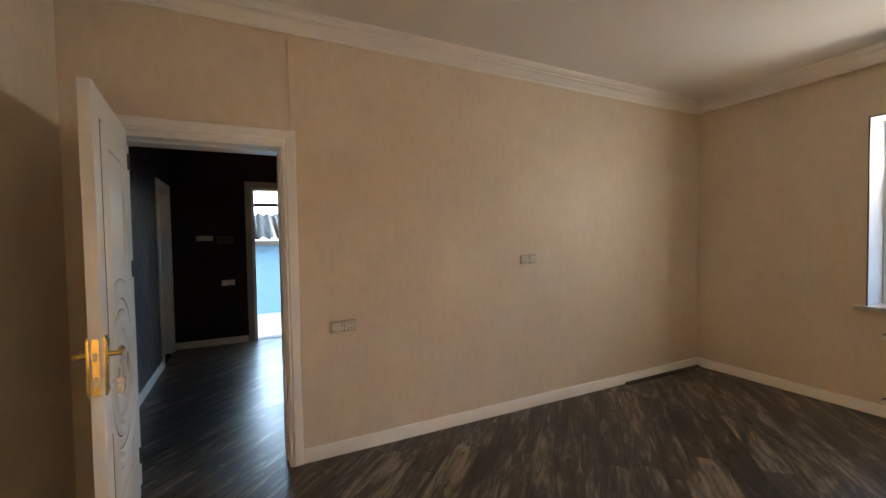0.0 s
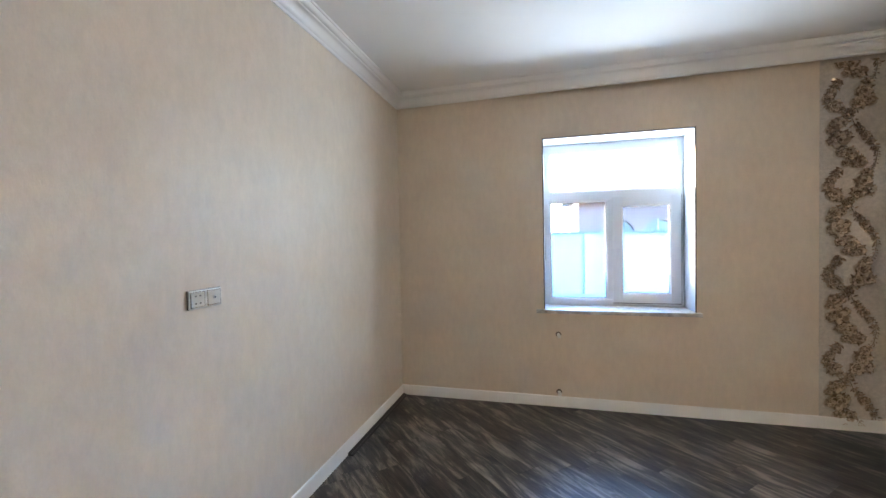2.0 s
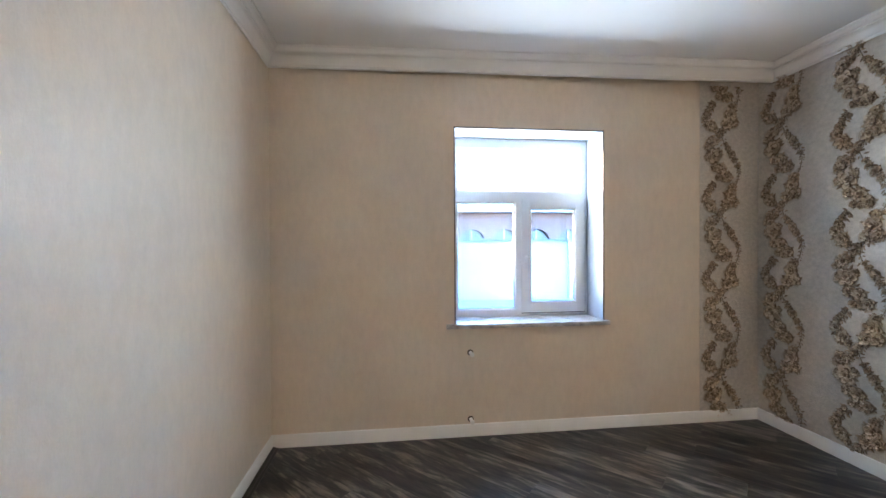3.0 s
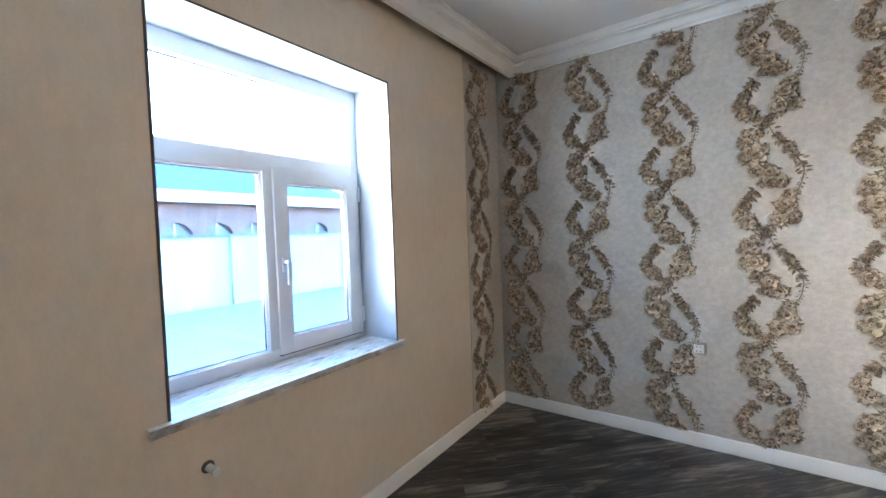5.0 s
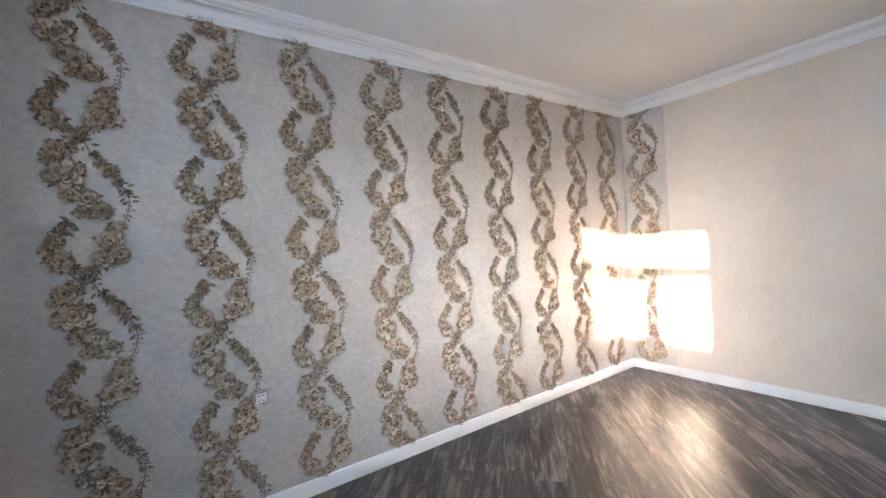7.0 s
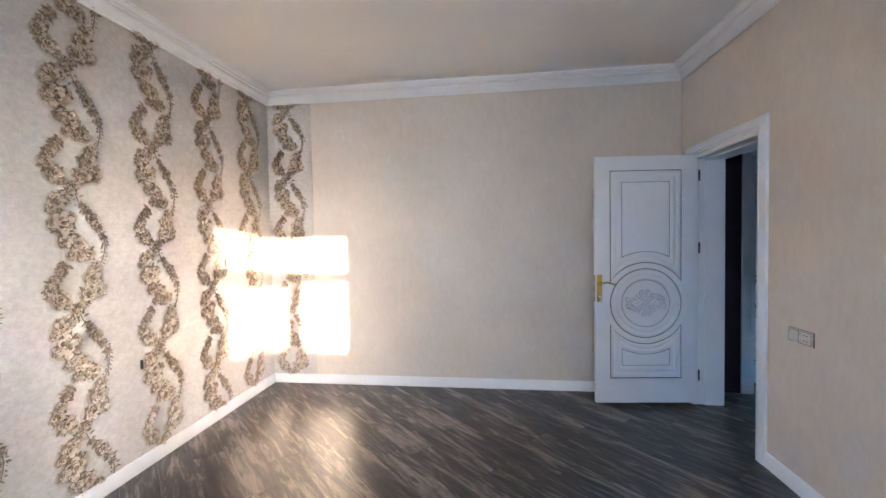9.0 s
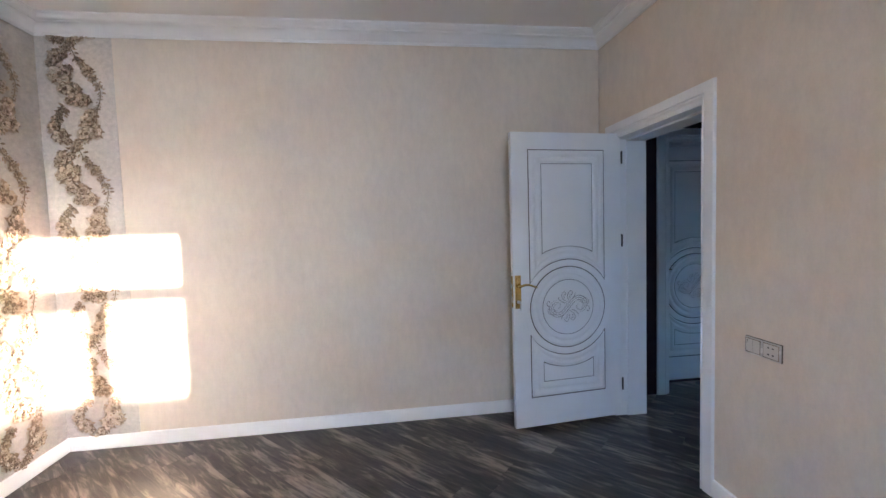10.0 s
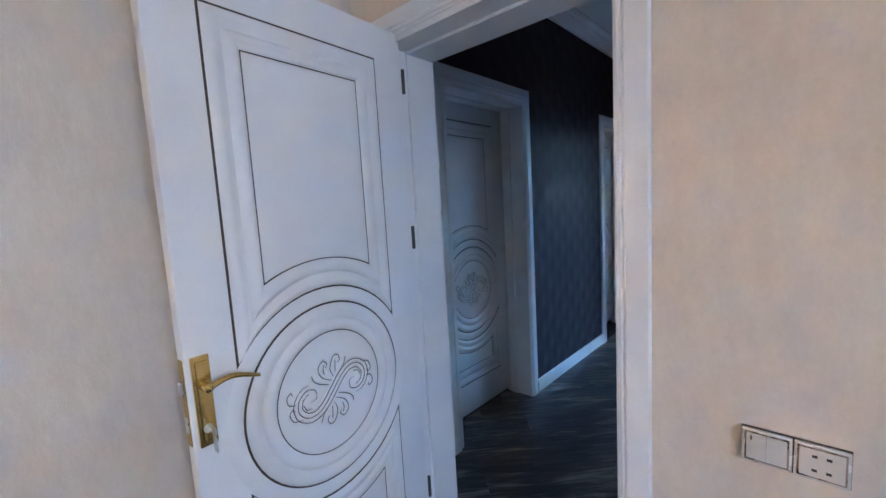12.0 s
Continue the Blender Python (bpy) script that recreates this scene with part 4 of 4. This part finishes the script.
def stem(bm, pts, w, v0):
    """A thin raised stalk along a line."""
    last = None
    for p, a in along(pts, 40):
        s = Vector((-math.sin(a), math.cos(a))) * w / 2
        now = [bm.verts.new((p.x + s.x * k, v0 + p.y + s.y * k, h)) for k, h in ((-1, 0.0006), (0, 0.004), (1, 0.0006))]
        if last:
            for i in (0, 1):
                bm.faces.new((last[i], now[i], now[i + 1], last[i + 1])).material_index = 1
        last = now


def sprig(bm, u, v, size, a, mat=1):
    """A pointed leaf with a raised midrib."""
    d, s = Vector((math.cos(a), math.sin(a))), Vector((-math.sin(a), math.cos(a)))

    def at(t, w, h):
        q = Vector((u, v)) + d * size * t + s * size * w
        return bm.verts.new((q.x, q.y, h))
    root, mid, tip = at(0, 0, 0.001), at(0.5, 0, 0.005), at(1, 0, 0.0015)
    l1, r1, l2, r2 = at(0.35, 0.20, 0.0008), at(0.35, -0.20, 0.0008), at(0.72, 0.14, 0.0008), at(0.72, -0.14, 0.0008)
    for f in ((root, l1, mid), (root, mid, r1), (l1, l2, mid), (mid, r2, r1), (l2, tip, mid), (mid, tip, r2)):
        bm.faces.new(f).material_index = mat


LEFT_LOOP = [(-0.03, 0.108), (-0.045, 0.09), (-0.075, 0.04), (-0.11, -0.02), (-0.10, -0.07), (-0.05, -0.10)]
RIGHT_LOOP = [(0.14, 0.10), (0.13, 0.05), (0.11, 0.0), (0.10, -0.06), (0.06, -0.11), (0.02, -0.15), (-0.02, -0.18)]
LEFT_CHAIN = [(-0.03, -0.19), (-0.07, -0.22), (-0.06, -0.28), (-0.05, -0.345), (0.0, -0.41), (0.03, -0.455), (0.08, -0.51)]
STRAND = [(0.03, -0.17), (0.06, -0.24), (0.11, -0.30), (0.145, -0.355), (0.175, -0.40), (0.19, -0.455), (0.175, -0.53), (0.15, -0.575)]
LOOP_ROSES = [(-0.07, -0.08, 0.045), (-0.108, -0.024, 0.034), (-0.092, 0.026, 0.026), (-0.068, 0.066, 0.018), (-0.045, 0.095, 0.012), (-0.03, -0.115, 0.022), (0.11, 0.01, 0.052), (0.078, -0.07, 0.045), (0.142, -0.055, 0.04), (0.125, 0.068, 0.032), (0.03, -0.13, 0.024), (0.005, -0.165, 0.02)]
CHAIN_ROSES = [(-0.065, -0.225, 0.042), (-0.02, -0.21, 0.025), (-0.10, -0.26, 0.025), (-0.04, -0.335, 0.062), (-0.09, -0.345, 0.03), (0.01, -0.30, 0.022), (0.03, -0.445, 0.046), (-0.03, -0.43, 0.035), (0.085, -0.505, 0.040), (0.0, -0.51, 0.024), (0.045, -0.52, 0.022),
               (0.066, -0.235, 0.012), (0.088, -0.268, 0.018), (0.122, -0.312, 0.030), (0.15, -0.36, 0.020), (0.18, -0.412, 0.015)]


def motif(bm, v0):
    for pts, n, size in ((LEFT_LOOP, 24, 0.034), (RIGHT_LOOP, 26, 0.030), (LEFT_CHAIN, 30, 0.034), (STRAND[:6], 13, 0.031), (STRAND[5:], 8, 0.019)):
        stem(bm, pts, 0.004, v0)
        for p, a in along(pts, n):
            for side in (1, -1):
                off = rng.uniform(0.1, 0.5) * size
                sprig(bm, p.x + math.cos(a + 1.57 * side) * off, v0 + p.y + math.sin(a + 1.57 * side) * off, size * rng.uniform(0.6, 1.2), a + side * rng.uniform(0.5, 1.6), rng.choice((1, 1, 2)))
    for pts, n, size in ((LEFT_LOOP, 9, 0.022), (RIGHT_LOOP, 10, 0.022), (LEFT_CHAIN, 12, 0.024), (STRAND, 15, 0.012)):
        for p, a in along(pts, n):
            shade(bm, p.x - 0.004, v0 + p.y - 0.005, size, 4, 0.0001)
    for u, v, r in LOOP_ROSES + CHAIN_ROSES:
        shade(bm, u - 0.006, v0 + v - 0.006, r * 1.26 + 0.006, 4, 0.0001)
        shade(bm, u - 0.004, v0 + v - 0.004, r * 1.06 + 0.004, 3, 0.0004)
        for k in range(6):
            a = rng.random() * 6.28
            sprig(bm, u + r * 0.62 * math.cos(a), v0 + v + r * 0.62 * math.sin(a), max(0.020, r * rng.uniform(0.6, 0.95)), a + rng.uniform(-0.6, 0.6), rng.choice((1, 1, 1, 2)))
        rose(bm, u + rng.uniform(-0.004, 0.004), v0 + v, r * 0.98 + 0.001)


def garland_mesh(name, first):
    """A full-height garland: u across, v up the wall, cut at the skirting and the crown."""
    bm = bmesh.new()
    v = first
    while v > -0.2:
        motif(bm, v)
        v -= PERIOD
    for co, no in (((0, 2.818, 0), (0, 1, 0)), ((0, 0.10, 0), (0, -1, 0))):
        bmesh.ops.bisect_plane(bm, geom=bm.verts[:] + bm.edges[:] + bm.faces[:], plane_co=co, plane_no=no, clear_outer=True)
    me = bpy.data.meshes.new(name)
    bm.to_mesh(me)
    bm.free()
    for m in ("rose", "rose_dark", "rose_mid", "rose_shade", "rose_haze"):
        me.materials.append(M[m])
    return me


EVEN, ODD = garland_mesh("garland", 3.24), garland_mesh("garland", 2.91)
for k in range(10):
    g = new("rose_garland", (EVEN if k % 2 == 0 else ODD))
    g.matrix_world = Matrix.Translation((4.362 - 0.5325 * k, YS + 0.0005, 0)) @ Matrix(((-1, 0, 0, 0), (0, 0, 1, 0), (0, 1, 0, 0), (0, 0, 0, 1)))
    g.parent = wall_south
strip_e = part("wallpaper_strip", boxes((XE - 0.0025, XE - 0.0002, YS, -0.695, 0.02, 2.815)), "paper_silver", wall_east, "strip of silver rose wallpaper in the corner")
g = new("rose_garland", EVEN)
g.matrix_world = Matrix.Translation((XE - 0.003, -0.858, -0.04)) @ Matrix(((0, 0, -1, 0), (-1, 0, 0, 0), (0, 1, 0, 0), (0, 0, 0, 1)))
g.parent = wall_east
strip_w = part("wallpaper_strip", boxes((XW + 0.0002, XW + 0.0025, YS, -0.760, 0.02, 2.815)), "paper_silver", wall_west, "strip of silver rose wallpaper in the corner")
g = new("rose_garland", ODD)
g.matrix_world = Matrix.Translation((XW + 0.003, -1.036, 0)) @ Matrix(((0, 0, 1, 0), (1, 0, 0, 0), (0, 1, 0, 0), (0, 0, 0, 1)))
g.parent = wall_west


# ---- laminate boards ----
PLANK_W, PLANK_L, PLANK_TURN, FLOOR_TOP = 0.192, 1.29, 45.0, 0.014


def clip(poly, a, b, c):
    """Keep the part of a flat polygon where a x + b y <= c."""
    out = []
    for p, q in zip(poly, poly[1:] + poly[:1]):
        dp, dq = a * p[0] + b * p[1] - c, a * q[0] + b * q[1] - c
        if dp <= 0:
            out.append(p)
        if dp * dq < 0:
            t = dp / (dp - dq)
            out.append((p[0] + (q[0] - p[0]) * t, p[1] + (q[1] - p[1]) * t))
    return out


def lay(areas, seed):
    r = random.Random(seed)
    ca, sa = math.cos(radians(PLANK_TURN)), math.sin(radians(PLANK_TURN))
    m = Matrix.Rotation(radians(PLANK_TURN), 4, "Z")
    g = 0.0003
    for row in range(-40, 60):
        start = r.random() * PLANK_L
        for col in range(-9, 11):
            u0, v0 = start + col * PLANK_L, row * PLANK_W
            corners = [(u0 + g, v0 + g), (u0 + PLANK_L - g, v0 + g), (u0 + PLANK_L - g, v0 + PLANK_W - g), (u0 + g, v0 + PLANK_W - g)]
            for x0, x1, y0, y1 in areas:
                poly = [(u * ca - v * sa, u * sa + v * ca) for u, v in corners]
                for a, b, c in ((1, 0, x1), (-1, 0, -x0), (0, 1, y1), (0, -1, -y0)):
                    poly = clip(poly, a, b, c) if len(poly) > 2 else []
                if len(poly) < 3:
                    continue
                area = abs(sum(p[0] * q[1] - q[0] * p[1] for p, q in zip(poly, poly[1:] + poly[:1]))) / 2
                if area < 0.0004:
                    continue
                cx, cy = sum(p[0] for p in poly) / len(poly), sum(p[1] for p in poly) / len(poly)
                local = [((p[0] - cx) * ca + (p[1] - cy) * sa, -(p[0] - cx) * sa + (p[1] - cy) * ca) for p in poly]
                lift = r.uniform(0, 0.0003)
                bm = bmesh.new()
                top = [bm.verts.new((u * 0.9992, v * 0.996, 0)) for u, v in local]
                mid = [bm.verts.new((u, v, -0.0005)) for u, v in local]
                low = [bm.verts.new((u, v, -0.012)) for u, v in local]
                bm.faces.new(top)
                n = len(local)
                for i in range(n):
                    j = (i + 1) % n
                    bm.faces.new((top[i], mid[i], mid[j], top[j]))
                    bm.faces.new((mid[i], low[i], low[j], mid[j]))
                ob = part("plank", bm, "floor", floor)
                ob.matrix_world = Matrix.Translation((cx, cy, FLOOR_TOP + lift)) @ m


lay([(XW, XE, YS, YN), (DOOR[0], DOOR[1], YN, YH), (HW - 0.2, HW, H1[0], H1[1]), (HW, HE, YH, HN)], 4)
